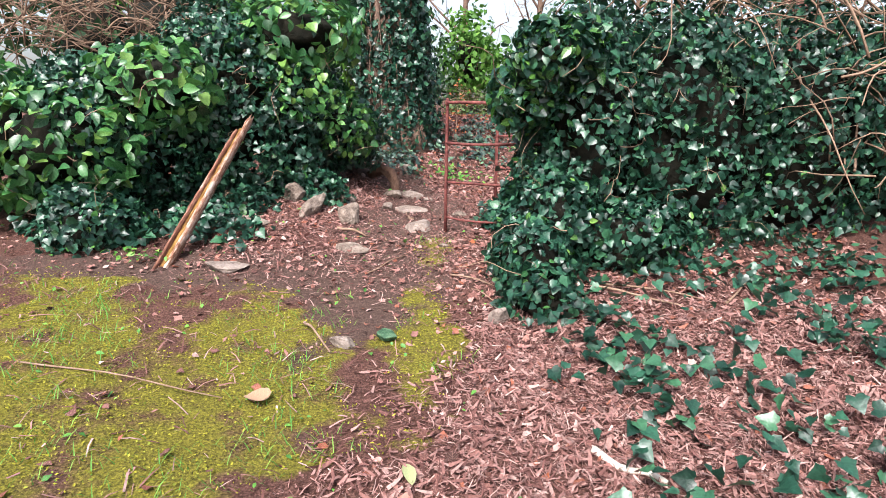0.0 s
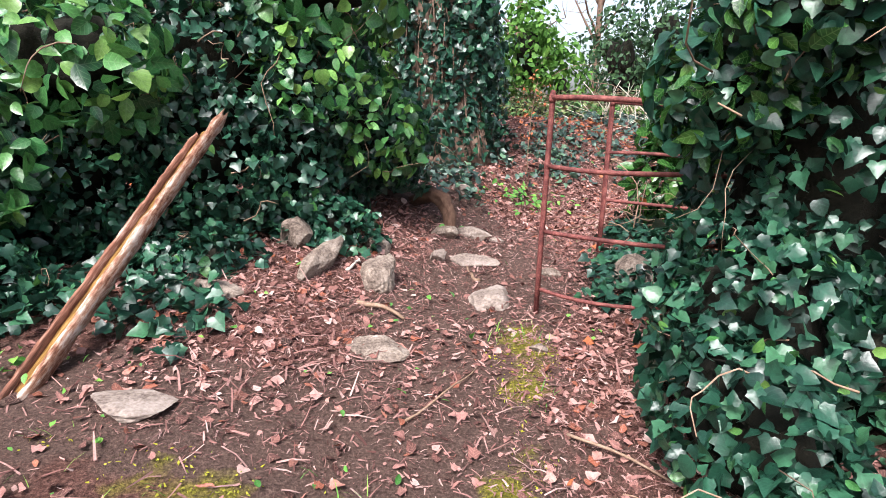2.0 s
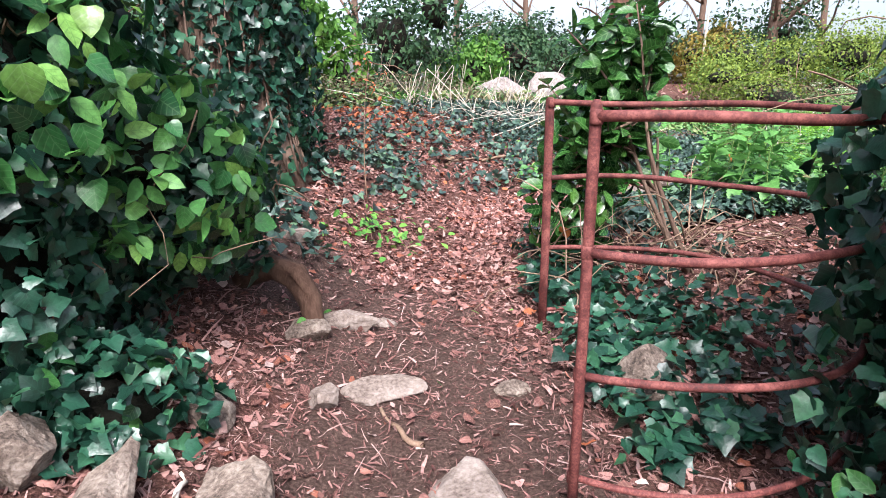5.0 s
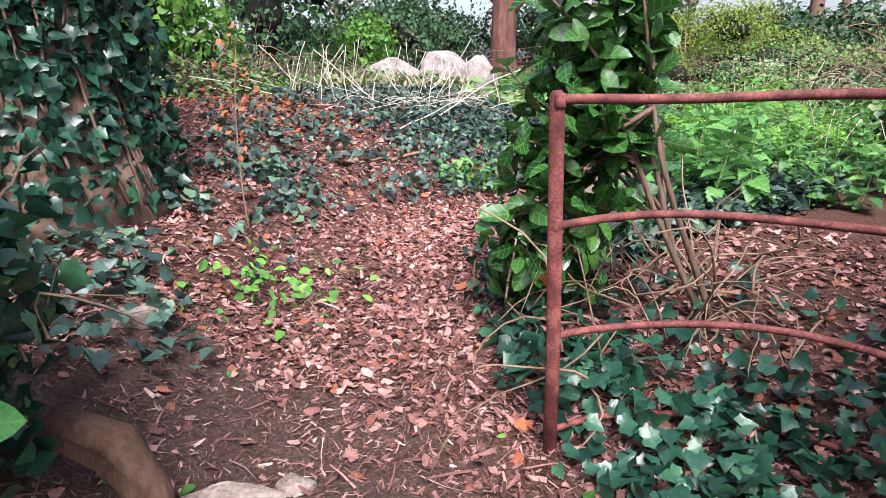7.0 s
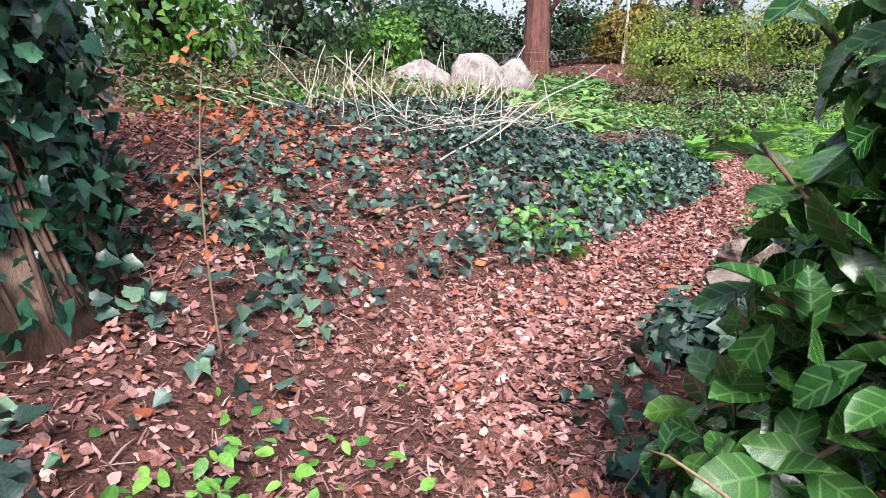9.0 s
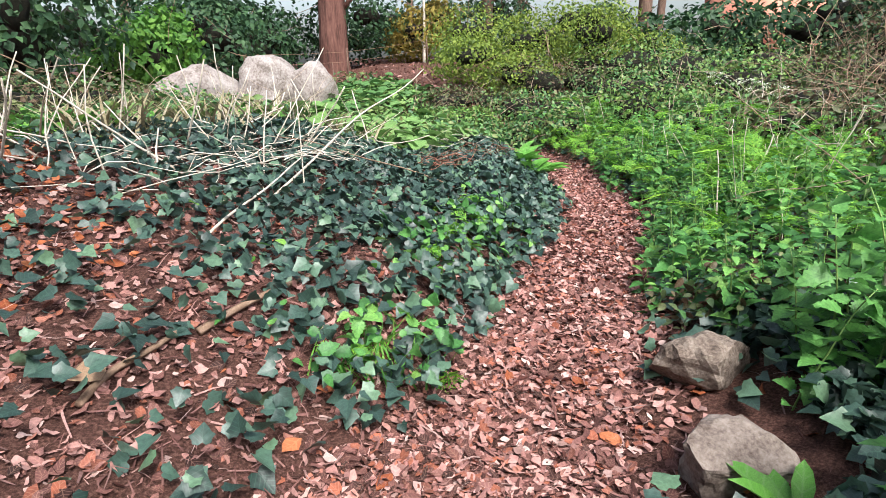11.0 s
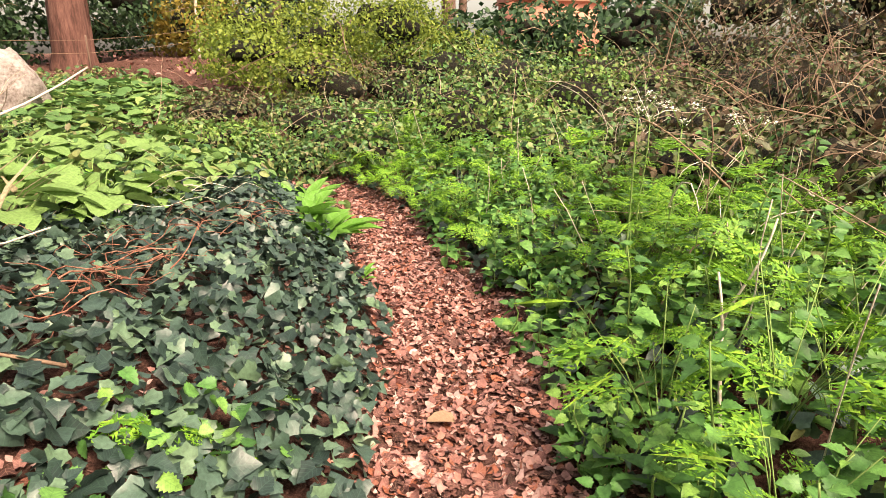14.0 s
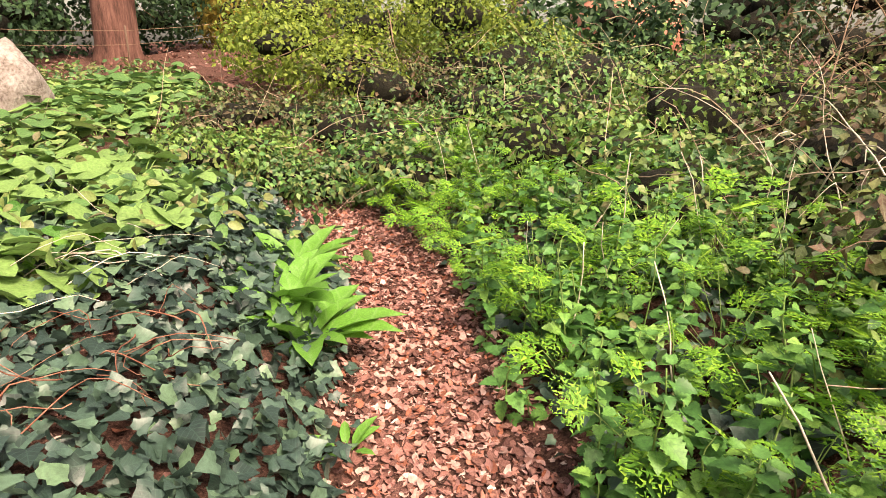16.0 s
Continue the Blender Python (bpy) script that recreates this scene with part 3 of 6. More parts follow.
strew("path_litter", DRY, PATH_LITTER, lx, ly, (0.028, 0.072), "trodden brown leaves carpeting the narrow path", "leaf litter")
lx, ly = spots(130000, -2.0, 3.3, 1.4, 5.2, lambda x, y: np.clip(step(-0.8, 0.2, x + 0.35 * (2.6 - y)) * step(5.5, 3.2, y) * (1 - 1.9 * moss_mask(x, y)), 0, 1))
strew("wood_chip_mulch", CHIPS + [chip(0.1, 0.02), chip(-0.06, 0.025)], CHIP, lx, ly, (0.018, 0.075), "reddish-brown shredded bark and wood chips on the ground", "mulch", 0.5)
lx, ly = spots(6500, -5.5, 0.6, 1.2, 6.5, lambda x, y: 0.25 + 0.5 * noise2(x, y, 1.9))
strew("twig_litter", [chip(0.05, 0.03), chip(-0.04, 0.02), chip(0.1, 0.04)], CHIP, lx, ly, (0.04, 0.14), "thin dry twigs and needles on the moss", "twigs", 0.25)
lx, ly = spots(60000, -2.4, 1.6, 4.6, 9.5, lambda x, y: step(2.2, 0.9, np.abs(beside(x, y) - 0.4)) * (0.6 + 0.4 * step(0.0, 0.45, duff_mask(x, y))))
strew("fine_debris", [chip(0.08, 0.12), chip(-0.05, 0.05), chip(0.1, 0.03)], CHIP, lx, ly, (0.01, 0.04), "fine crumbled leaf and twig debris on dark soil", "debris", 0.5)
lx, ly = spots(30000, -2.6, 3.0, 5.0, 11.8, lambda x, y: step(1.9, 0.5, np.abs(beside(x, y))) * (0.45 + 0.55 * noise2(x, y, 2)) * (0.4 + 0.6 * step(0.0, 0.45, duff_mask(x, y))))
strew("wood_chip_mulch", CHIPS, CHIP, lx, ly, (0.02, 0.07), "brown chips and twig bits trodden into the path", "mulch", 0.5)
lx, ly = spots(16000, -0.6, 4, 12.8, 21, lambda x, y: blot(x, y, 1.5, 16.3, 0.8, 2.4))
strew("russet_litter", DRY, RUSSET, lx, ly, (0.05, 0.11), "bright russet fallen leaves heaped on the mound", "leaf litter")
lx, ly = spots(900, -5, 5, 1.5, 17, lambda x, y: 0.5 * litter_chance(x, y))
strew("russet_litter", DRY, RUSSET, lx, ly, (0.05, 0.11), "scattered orange-brown fallen leaves", "leaf litter")

lx, ly = spots(5000, 2, 27, 17, 36, lambda x, y: 0.4 + 0.6 * noise2(x, y, 0.8))
strew("leaf_litter", DRY, LITTER, lx, ly, (0.08, 0.2), "dull brown litter under the far trees", "leaf litter")
lx, ly = spots(9000, -2.6, 4.5, 5.0, 13.5, lambda x, y: step(-1.6, -0.6, beside(x, y)) * (0.3 + 0.7 * noise2(x, y, 1.4)))
strew("twig_litter", [chip(0.05, 0.02), chip(-0.05, 0.014), chip(0.1, 0.028)], CHIP, lx, ly, (0.05, 0.19), "thin dry twigs and leaf stalks strewn among litter", "twigs", 0.3)
# moss and grass on the old lawn
mx_, my_ = spots(34000, -6, 0.4, 1.2, 6.4, lambda x, y: step(0.18, 0.4, moss_mask(x, y)))
strew("moss_tufts", [SMALL_LEAF, chip(0.1, 0.2)], MOSS_TUFT, mx_, my_, (0.008, 0.02), "yellow-green moss cushions on damp soil", "moss", 0.9)
gx_, gy_ = spots(13000, -5, 0.3, 1.2, 6.2, lambda x, y: step(0.12, 0.3, moss_mask(x, y)) * step(0.4, 0.65, noise2(x, y, 2.6)))


def grass(name, x, y, h, mat, label):
    n = len(x)
    a = rng.uniform(0, 6.283, n)
    lean = np.stack([np.cos(a), np.sin(a), rng.uniform(0.4, 1.6, n)], 1)
    R = axes(np.stack([-np.cos(a), -np.sin(a), 0.6 + 0 * a], 1), lean)
    V, Fa, U = scatter(GRASS_LEAF, np.stack([x, y, land(x, y)], 1), R, rng.uniform(*h, n))
    return tagged(mesh_ob(name, V, Fa, mat, U), label, "grass", kind="stuff")


grass("grass", gx_, gy_, (0.03, 0.1), GRASS, "thin short green grass among the moss")
gx_, gy_ = spots(1500, -5, 0.4, 1.2, 6.2, lambda x, y: 0.6 * step(0.5, 0.7, noise2(x, y, 3)))
strew("clover_weeds", [OVAL_LEAF, SMALL_LEAF], FRESH, gx_, gy_, (0.02, 0.05), "small fresh green weeds among the moss", "weeds", 0.4, 0.01, 0.03)


# ---------------------------------------------------------------- ivy and hedges


def shell(E, n, inward=0.22, z_min=None, seed=0.0, rough=0.16, back=None):
    """Points with outward normals on a lumpy union of ellipsoids (centre, radii)."""
    E = np.array(E, float)
    area = E[:, 3] * E[:, 4] + E[:, 4] * E[:, 5] + E[:, 3] * E[:, 5]
    k = rng.choice(len(E), n, p=area / area.sum())
    q = unit(rng.normal(0, 1, (n, 3)))
    bump = 1 + rough * lumps(q * 2.2 + E[k, :3], seed)
    depth = 1 - inward * rng.random(n) ** 1.6
    P = E[k, :3] + E[k, 3:] * q * (bump * depth)[:, None]
    Nn = unit(q / E[k, 3:])
    keep = np.ones(n, bool)
    for j in range(len(E)):
        inside = (((P - E[j, :3]) / (E[j, 3:] * 0.8)) ** 2).sum(1) < 1
        keep &= ~(inside & (k != j))
    keep &= P[:, 2] > land(P[:, 0], P[:, 1]) + 0.02
    if back is not None:
        keep &= back(P)
    if z_min is not None:
        keep &= P[:, 2] > z_min
    return P[keep], Nn[keep]


def hang(shape, P, Nn, size, droop=0.75, loose=0.78):
    """Leaves on a face of foliage: turned outwards and up, tips hanging."""
    n = len(P)
    normal = Nn + [0, 0, 0.4] + rng.normal(0, loose, (n, 3))
    along = np.stack([np.zeros(n), np.zeros(n), -np.full(n, droop)], 1) + Nn * 0.25 + rng.normal(0, 0.8, (n, 3))
    return scatter(shape, P, axes(normal, along), rng.uniform(*size, n))


def lump_mesh(E, shrink, detail=3, seed=0.0):
    """One uneven body: the filler standing in for shade inside foliage, or an earth bank."""
    sets = []
    for e in E:
        b = bmesh.new()
        bmesh.ops.create_icosphere(b, subdivisions=detail, radius=1)
        v = np.array([p.co[:] for p in b.verts])
        f = np.array([[q.index for q in p.verts] for p in b.faces])
        b.free()
        e = np.array(e, float)
        sets.append((e[:3] + e[3:] * v * (shrink * (1 + 0.25 * lumps(v * 2.2 + e[:3], seed)))[:, None], f, v[:, :2]))
    return merged(sets)


def stems(n, P, Nn, length, radius, out=0.1):
    """Crooked bare runners over a face of foliage."""
    sets = []
    for i in rng.choice(len(P), n):
        a = P[i] + Nn[i] * out * rng.random()
        b = a + unit(rng.normal(0, 1, 3) * [1, 1, 0.8] + Nn[i] * 0.2) * rng.uniform(*length)
        sets.append(ends(wander(a, b, 7, 0.03, 0.04), np.linspace(radius, radius * 0.5, 7) * rng.uniform(0.6, 1.3), 4))
    return merged(sets)


def foliage_thing(name, label, category, E, layers, stem_count=0, shrink=0.78, seed=0.0, stem_mat=None, stem_len=(0.25, 0.7), stem_r=0.0045, detail=3, rough=0.16, inward=0.22, back=None):
    """A bush or hedge: dark shade fillers, leaf layers (shape, material, count, size), runners."""
    e0 = np.array(E[0], float)
    top = empty(name, e0[0], e0[1], land1(e0[0], e0[1]))
    off = np.array(top.location)
    # solid dark bodies added behind the leaves to stand in for deep shade
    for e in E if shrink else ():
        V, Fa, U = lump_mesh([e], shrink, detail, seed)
        mesh_ob("shade_filler", V - off, Fa, CORE, parent=top, smooth=True)
    for shape, mat, count, size, part_name in layers:
        P, Nn = shell(E, count, inward, seed=seed, rough=rough, back=back)
        V, Fa, U = hang(shape, P, Nn, size)
        tagged(mesh_ob(part_name, V - off, Fa, mat, U, top, True), kind="stuff")
    if stem_count:
        V, Fa, U = stems(stem_count, P, Nn, stem_len, stem_r)
        tagged(mesh_ob("bare_growth", V - off, Fa, stem_mat or TWIG, parent=top), kind="stuff")
    return tagged(top, label, category)


foliage_thing("ivy_hedge", "tall dark green ivy hedge with glossy leaves beside the iron gate", "hedge",
              [(1.3, 5.75, 1.0, 0.62, 0.6, 1.25), (2.2, 5.95, 1.0, 1.0, 0.6, 1.35), (3.4, 6.1, 1.0, 1.1, 0.6, 1.4), (4.8, 6.2, 1.1, 1.3, 0.7, 1.5), (6.6, 6.0, 1.1, 1.3, 0.9, 1.5),
               (0.95, 5.35, 0.35, 0.45, 0.5, 0.55), (0.75, 4.85, 0.1, 0.35, 0.55, 0.42), (0.75, 4.35, -0.05, 0.3, 0.4, 0.3), (1.6, 5.2, 0.2, 0.6, 0.35, 0.4)],
              [(IVY_LEAF, IVY, 32000, (0.035, 0.085), "ivy_leaves"), (OVAL_LEAF, BUSH, 2600, (0.04, 0.09), "fresh_leaves"), (IVY_ROUND, IVY, 5000, (0.05, 0.1), "broad_leaves")], 150, seed=1.0, shrink=0.6, rough=0.3, back=lambda P: (P[:, 1] < 6.4) | (P[:, 0] < 1.5))
foliage_thing("ivy_overhang", "clump of large glossy ivy leaves hanging over the gate", "ivy",
              [(0.72, 5.5, 1.42, 0.3, 0.28, 0.3), (0.95, 5.3, 1.75, 0.4, 0.35, 0.3)],
              [(IVY_ROUND, IVY, 900, (0.055, 0.1), "broad_leaves"), (OVAL_LEAF, LAUREL, 420, (0.07, 0.12), "oval_leaves")], 12, shrink=0.4, seed=2.0)
foliage_thing("ivy_hedge", "broad ivy-grown hedge with dark lobed leaves beside the path", "hedge",
              [(-1.9, 7.4, 1.15, 0.68, 0.7, 1.15), (-1.3, 7.85, 0.98, 0.5, 0.5, 0.5), (-2.6, 7.1, 1.2, 0.95, 0.75, 1.25), (-3.5, 6.6, 0.9, 0.9, 0.85, 1.0),
               (-2.1, 6.3, 0.1, 0.5, 0.4, 0.35), (-1.5, 6.95, 0.2, 0.45, 0.35, 0.4), (-3.2, 5.5, 0.1, 0.5, 0.45, 0.5)],
              [(IVY_LEAF, IVY, 27000, (0.035, 0.085), "ivy_leaves"), (IVY_ROUND, BUSH, 1000, (0.045, 0.09), "broad_leaves")], 110, stem_len=(0.12, 0.32), seed=3.0, shrink=0.6, rough=0.28, back=lambda P: (P[:, 1] < 7.5) | (P[:, 0] > -1.6))
foliage_thing("shrub", "leafy shrub with light green oval leaves leaning over the lawn", "shrub",
              [(-3.7, 6.0, 0.95, 0.8, 0.7, 0.6), (-4.6, 6.0, 1.0, 0.9, 0.8, 0.8), (-5.8, 6.0, 1.1, 1.0, 0.9, 1.0), (-2.9, 6.3, 1.5, 0.7, 0.5, 0.45), (-1.7, 7.1, 2.1, 0.8, 0.5, 0.4)],
              [(OVAL_LEAF, BUSH, 4200, (0.09, 0.17), "oval_leaves"), (IVY_ROUND, BUSH, 1200, (0.08, 0.13), "round_leaves")], 40, shrink=0.55, seed=4.0, stem_len=(0.15, 0.4))
foliage_thing("shrub", "young shrub with yellow-green leaves beside the path", "shrub",
              [(-1.12, 7.55, 1.02, 0.3, 0.33, 0.33), (-1.25, 7.3, 1.2, 0.35, 0.35, 0.4), (-1.6, 6.95, 1.5, 0.4, 0.3, 0.4)],
              [(IVY_ROUND, BUSH, 380, (0.06, 0.11), "round_leaves"), (OVAL_LEAF, NETTLE, 420, (0.06, 0.11), "oval_leaves")], 16, shrink=0.25, seed=5.0)


# ---------------------------------------------------------------- the kissing gate
def iron_gate():
    cx, cy, r = 0.645, 6.835, 0.83
    top = empty("kissing_gate", 0.04, 6.25, land1(0.04, 6.25))
    o = np.array(top.location)
    for px, py, h in ((0.045, 6.25, 1.39), (0.665, 7.665, 1.375)):
        g = land1(px, py)
        line = [(px, py, g - 0.15), (px, py, 0.5), (px + 0.006, py + 0.02, h - 0.02), (px + 0.006, py + 0.02, h), (px + 0.006, py + 0.02, h + 0.012)]
        V, Fa, U = ends(np.array(line), [0.017, 0.017, 0.017, 0.016, 0.008], 12)
        if px > 0.3:
            V[:, :2] = (V[:, :2] - (px, py)) @ np.array([(1.05, -0.35), (-0.35, 1.25)]) + (px, py)
        mesh_ob("post", V - o, Fa, RUST, parent=top, smooth=True)
        for z in (0.2, 0.57, 0.965, 1.355):
            V, Fa, U = ends(np.array([(px, py, z - 0.022), (px, py, z - 0.016), (px, py, z + 0.016), (px, py, z + 0.022)]) + [0.004, 0.012, 0], [0.017, 0.0205, 0.0205, 0.017], 10)
            mesh_ob("weld", V - o, Fa, RUST, parent=top, smooth=True)
    a0, a1 = math.radians(88), math.radians(-136)
    for z, rr in ((0.2, 0.012), (0.57, 0.0135), (0.965, 0.0145), (1.355, 0.0165)):
        a = np.linspace(a0, a1, 48)
        pts = np.stack([cx + r * np.cos(a), cy + r * np.sin(a), z + 0.006 * np.sin(5 * a + z * 9)], 1)
        V, Fa, U = ends(pts, rr, 10)
        mesh_ob("rail", V - o, Fa, RUST, parent=top, smooth=True)
    return tagged(top, "rusty iron kissing gate with curved tubular rails", "gate")


iron_gate()


def stone(name, x, y, size, mat, label, category="stone", seed=0, turn=0.0, sink=0.3, flat=0.0, tilt=0.0):
    """A broken, worn stone bedded in the ground."""
    b = bmesh.new()
    bmesh.ops.create_icosphere(b, subdivisions=4, radius=1)
    r = np.random.default_rng(seed)
    cuts = unit(r.normal(0, 1, (9, 3)))
    far = r.uniform(0.42, 0.8, 9) if name != "boulder" else r.uniform(0.72, 0.95, 9)
    for v in b.verts:
        p = np.array(v.co[:])
        for c, d in zip(cuts, far):
            over = p @ c - d
            if over > 0:
                p = p - c * over * 0.93
        if flat and p[2] > 1 - flat:
            p[2] = 1 - flat + 0.1 * (p[2] - 1 + flat)
        p = p * (1 + 0.07 * lumps(p * 3 + seed, seed) + 0.045 * lumps(p * 9, seed) + 0.02 * lumps(p * 23, seed))
        v.co = Vector(p) * 1
    for v in b.verts:
        v.co = Vector((v.co.x * size[0], v.co.y * size[1], v.co.z * size[2]))
    me = bpy.data.meshes.new(name)
    b.to_mesh(me)
    b.free()
    me.polygons.foreach_set("use_smooth", np.full(len(me.polygons), name == "boulder", bool))
    me.materials.append(mat)
    ob = new(name, me)
    ob.matrix_basis = pose(x, y, land1(x, y) + size[2] * (1 - 2 * sink) * 0.6, tilt, tilt * 0.5, turn)
    return tagged(ob, label, category)


STONES = [
    (-1.72, 4.83, (0.24, 0.13, 0.05), PALE_STONE, "flat pale stone slab lying in bare soil", 11, 10, 0.35, 0),
    (-0.6, 3.74, (0.09, 0.075, 0.06), PALE_STONE, "small rounded pale pebble on the path", 12, 0, 0.3, 0),
    (0.46, 4.1, (0.1, 0.06, 0.1), PALE_STONE, "pale angular stone at the hedge's foot", 13, 20, 0.25, 20),
    (-1.9, 5.85, (0.26, 0.14, 0.12), STONE, "grey lichened stone half buried in leaves", 14, 10, 0.35, 5),
    (-1.37, 6.4, (0.15, 0.27, 0.13), STONE, "rough tilted grey stone slab edging the path", 15, -12, 0.1, 24),
    (-0.98, 6.46, (0.13, 0.22, 0.13), STONE, "pointed brown-grey stone beside the path", 16, 10, 0.15, 18),
    (-1.62, 6.68, (0.13, 0.12, 0.17), STONE, "dark stone under the ivy hedge", 17, 10, 0.25, 10),
    (-0.22, 6.42, (0.16, 0.23, 0.08), PALE_STONE, "worn grey stone step in the path", 18, 12, 0.35, 4),
    (-0.36, 7.2, (0.2, 0.11, 0.07), PALE_STONE, "flat pale stone step in the path", 19, -10, 0.35, 4),
    (-0.66, 7.12, (0.1, 0.08, 0.09), PALE_STONE, "small angular stone at the path's edge", 20, 50, 0.3, 15),
    (-0.43, 7.9, (0.22, 0.08, 0.09), PALE_STONE, "long pale stone at the bank's foot", 21, -15, 0.3, 6),
    (-0.2, 7.95, (0.08, 0.06, 0.04), PALE_STONE, "small square pale stone on the path", 22, 0, 0.35, 0),
    (-0.66, 7.75, (0.14, 0.1, 0.08), STONE, "stone wedged by the rotten stump", 23, 20, 0.3, 0),
    (0.2, 7.05, (0.09, 0.06, 0.05), STONE, "small grey stone trodden into the path", 24, 0, 0.4, 0),
    (0.76, 6.78, (0.22, 0.16, 0.2), STONE, "brown stone inside the gate's hoop", 25, 15, 0.3, 10),
    (-0.85, 5.6, (0.22, 0.15, 0.06), STONE, "mossy flat stone sunk in the path", 26, 15, 0.4, 0),
    (-0.6, 9.02, (0.13, 0.07, 0.07), PALE_STONE, "pale block of stone on the dark bank", 27, 5, 0.1, 0),
    (-1.1, 6.95, (0.13, 0.1, 0.1), STONE, "brown stone among fallen leaves", 28, 70, 0.3, 0),
    (3.84, 10.5, (0.32, 0.27, 0.26), STONE, "rough grey stone block edging the path", 29, 30, 0.25, 10),
    (3.14, 10.08, (0.32, 0.24, 0.24), PALE_STONE, "angular buff stone edging the path", 30, -20, 0.3, 8),
    (0.02, 5.75, (0.06, 0.05, 0.04), STONE, "small stone at the path's edge", 31, 0, 0.35, 0),
]
for x, y, size, mat, label, seed, turn, sink, tilt in STONES:
    stone("stone", x, y, size, mat, label, "stone", seed, turn, sink, 0.25, tilt)
stone("mossy_stone", -0.32, 3.84, (0.1, 0.075, 0.055), MOSSY, "rounded dark green mossy stone on the path", "stone", 40, 0, 0.15)


def boulder(x, y, size, seed, turn, label, base):
    ob = stone("boulder", x, y, size, BOULDER, label, "boulder", seed, turn, 0.3)
    ob.location.z = base + size[2] * 0.82
    return ob


boulder(9.75, 24.8, (1.0, 0.8, 0.95), 51, 10, "big rounded pale grey boulder among weeds", 0.3)
boulder(10.68, 24.1, (0.8, 0.75, 1.0), 52, 40, "rounded pale boulder with a stained brown foot", 0.02)
boulder(8.2, 25.4, (0.95, 0.7, 0.75), 53, -10, "low pale boulder behind dead stalks", 0.45)
boulder(7.3, 25.6, (0.6, 0.5, 0.6), 54, -10, "small pale boulder behind dead stalks", 0.5)


def leaning_post():
    """An old hollowed timber, a trough between two raised edges, propped against the hedge."""
    a, b = np.array([-2.3, 4.82, land1(-2.3, 4.82) - 0.06]), np.array([-1.93, 6.26, 1.2])
    ln = float(np.linalg.norm(b - a))
    d = (b - a) / ln
    u = unit(np.cross(d, [0, 0, 1.0]))
    w = np.cross(d, u)
    top = empty("leaning_post")
    top.matrix_basis = Matrix([[u[k], w[k], d[k], a[k]] for k in range(3)] + [[0, 0, 0, 1]])
    r = np.random.default_rng(77)
    ring = [(-1, -1), (-0.3, -1.06), (0.4, -1.04), (1, -0.95), (1.04, 0.1), (1, 1), (0.1, 1.04), (-1, 1), (-1.03, 0)]
    k = len(ring)
    for name, mat, across, deep, wide, thick, cut, ragged in (("trough", PLANK_CORE, -0.006, 0.01, 0.043, 0.012, 0.93, 0.05), ("edge", PLANK, -0.047, -0.008, 0.01, 0.032, 0.9, 0.05), ("edge", PLANK_PALE, 0.038, -0.004, 0.015, 0.036, 1.0, 0.09)):
        n = 46
        V, Fa = [], []
        for i in range(n):
            f = i / (n - 1)
            wear = 1 - 0.45 * float(step(0.95, 1.0, f)) - 0.2 * float(step(0.05, 0.0, f)) - 0.16 * max(0.0, math.sin(23 * f + across * 90) * math.sin(61 * f)) - 0.1 * r.random()
            bow = 0.006 * math.sin(3.1 * f + across * 40)
            for q in ring:
                V.append((across + bow + q[0] * wide * (0.8 + 0.2 * wear) + r.normal(0, 0.0012), deep + q[1] * thick * wear + r.normal(0, 0.0018), ln * cut * f + (r.uniform(-ragged, ragged * 0.3) if i == n - 1 else 0)))
        for i in range(n - 1):
            for c in range(k):
                Fa.append((i * k + c, i * k + (c + 1) % k, i * k + k + (c + 1) % k, i * k + k + c))
        V = np.array(V)
        m = len(V)
        V = np.concatenate([V, [V[:k].mean(0)], [V[-k:].mean(0)]])
        tri = [(m, (c + 1) % k, c) for c in range(k)] + [(m + 1, (n - 1) * k + c, (n - 1) * k + (c + 1) % k) for c in range(k)]
        mesh_ob(name, V, [np.array(Fa), np.array(tri)], mat, parent=top)
    return tagged(top, "rotten hollowed orange-brown timber with flaking pale edges leaning on ivy", "post")


leaning_post()


def stick(name, a, b, r, mat, label, category="stick", n=9, sway=0.02, sag=0.0, sides=6):
    pts = wander(a, b, n, sway, sag)
    V, Fa, U = ends(pts - pts[0], np.linspace(r, r * 0.55, n), sides)
    ob = mesh_ob(name, V, Fa, mat, smooth=True)
    ob.location = pts[0]
    return tagged(ob, label, category)


def on_land(x, y, h=0.02):
    return (x, y, land1(x, y) + h)


# the rotten stump end and dark root by the bank
stump_pts = np.array([(-0.98, 8.05, 0.42), (-0.8, 8.02, 0.5), (-0.68, 7.92, 0.46), (-0.62, 7.84, 0.34), (-0.6, 7.8, 0.16), (-0.6, 7.78, 0.0)])
V, Fa, U = ends(stump_pts, [0.05, 0.075, 0.08, 0.06, 0.05, 0.06], 14)
V = V + 0.012 * lumps(V * 9)[:, None] * rng.normal(0, 1, (len(V), 3)) ** 2
tagged(mesh_ob("dead_root", V, Fa, ROOT, smooth=True), "rotten brown root arching out of the bank", "root")

E0 = [(-1.2, 8.4, 0.12, 0.5, 0.32, 0.42), (-0.9, 8.5, 0.08, 0.3, 0.28, 0.38)]
V, Fa, U = lump_mesh(E0, 1.0, 4, 6.0)
V = V + 0.02 * lumps(V * 14, 2.0)[:, None]
tagged(mesh_ob("earth_bank", V, Fa, SOIL, smooth=True), "dark crumbling earth bank undercut below the hedge", "earth bank")

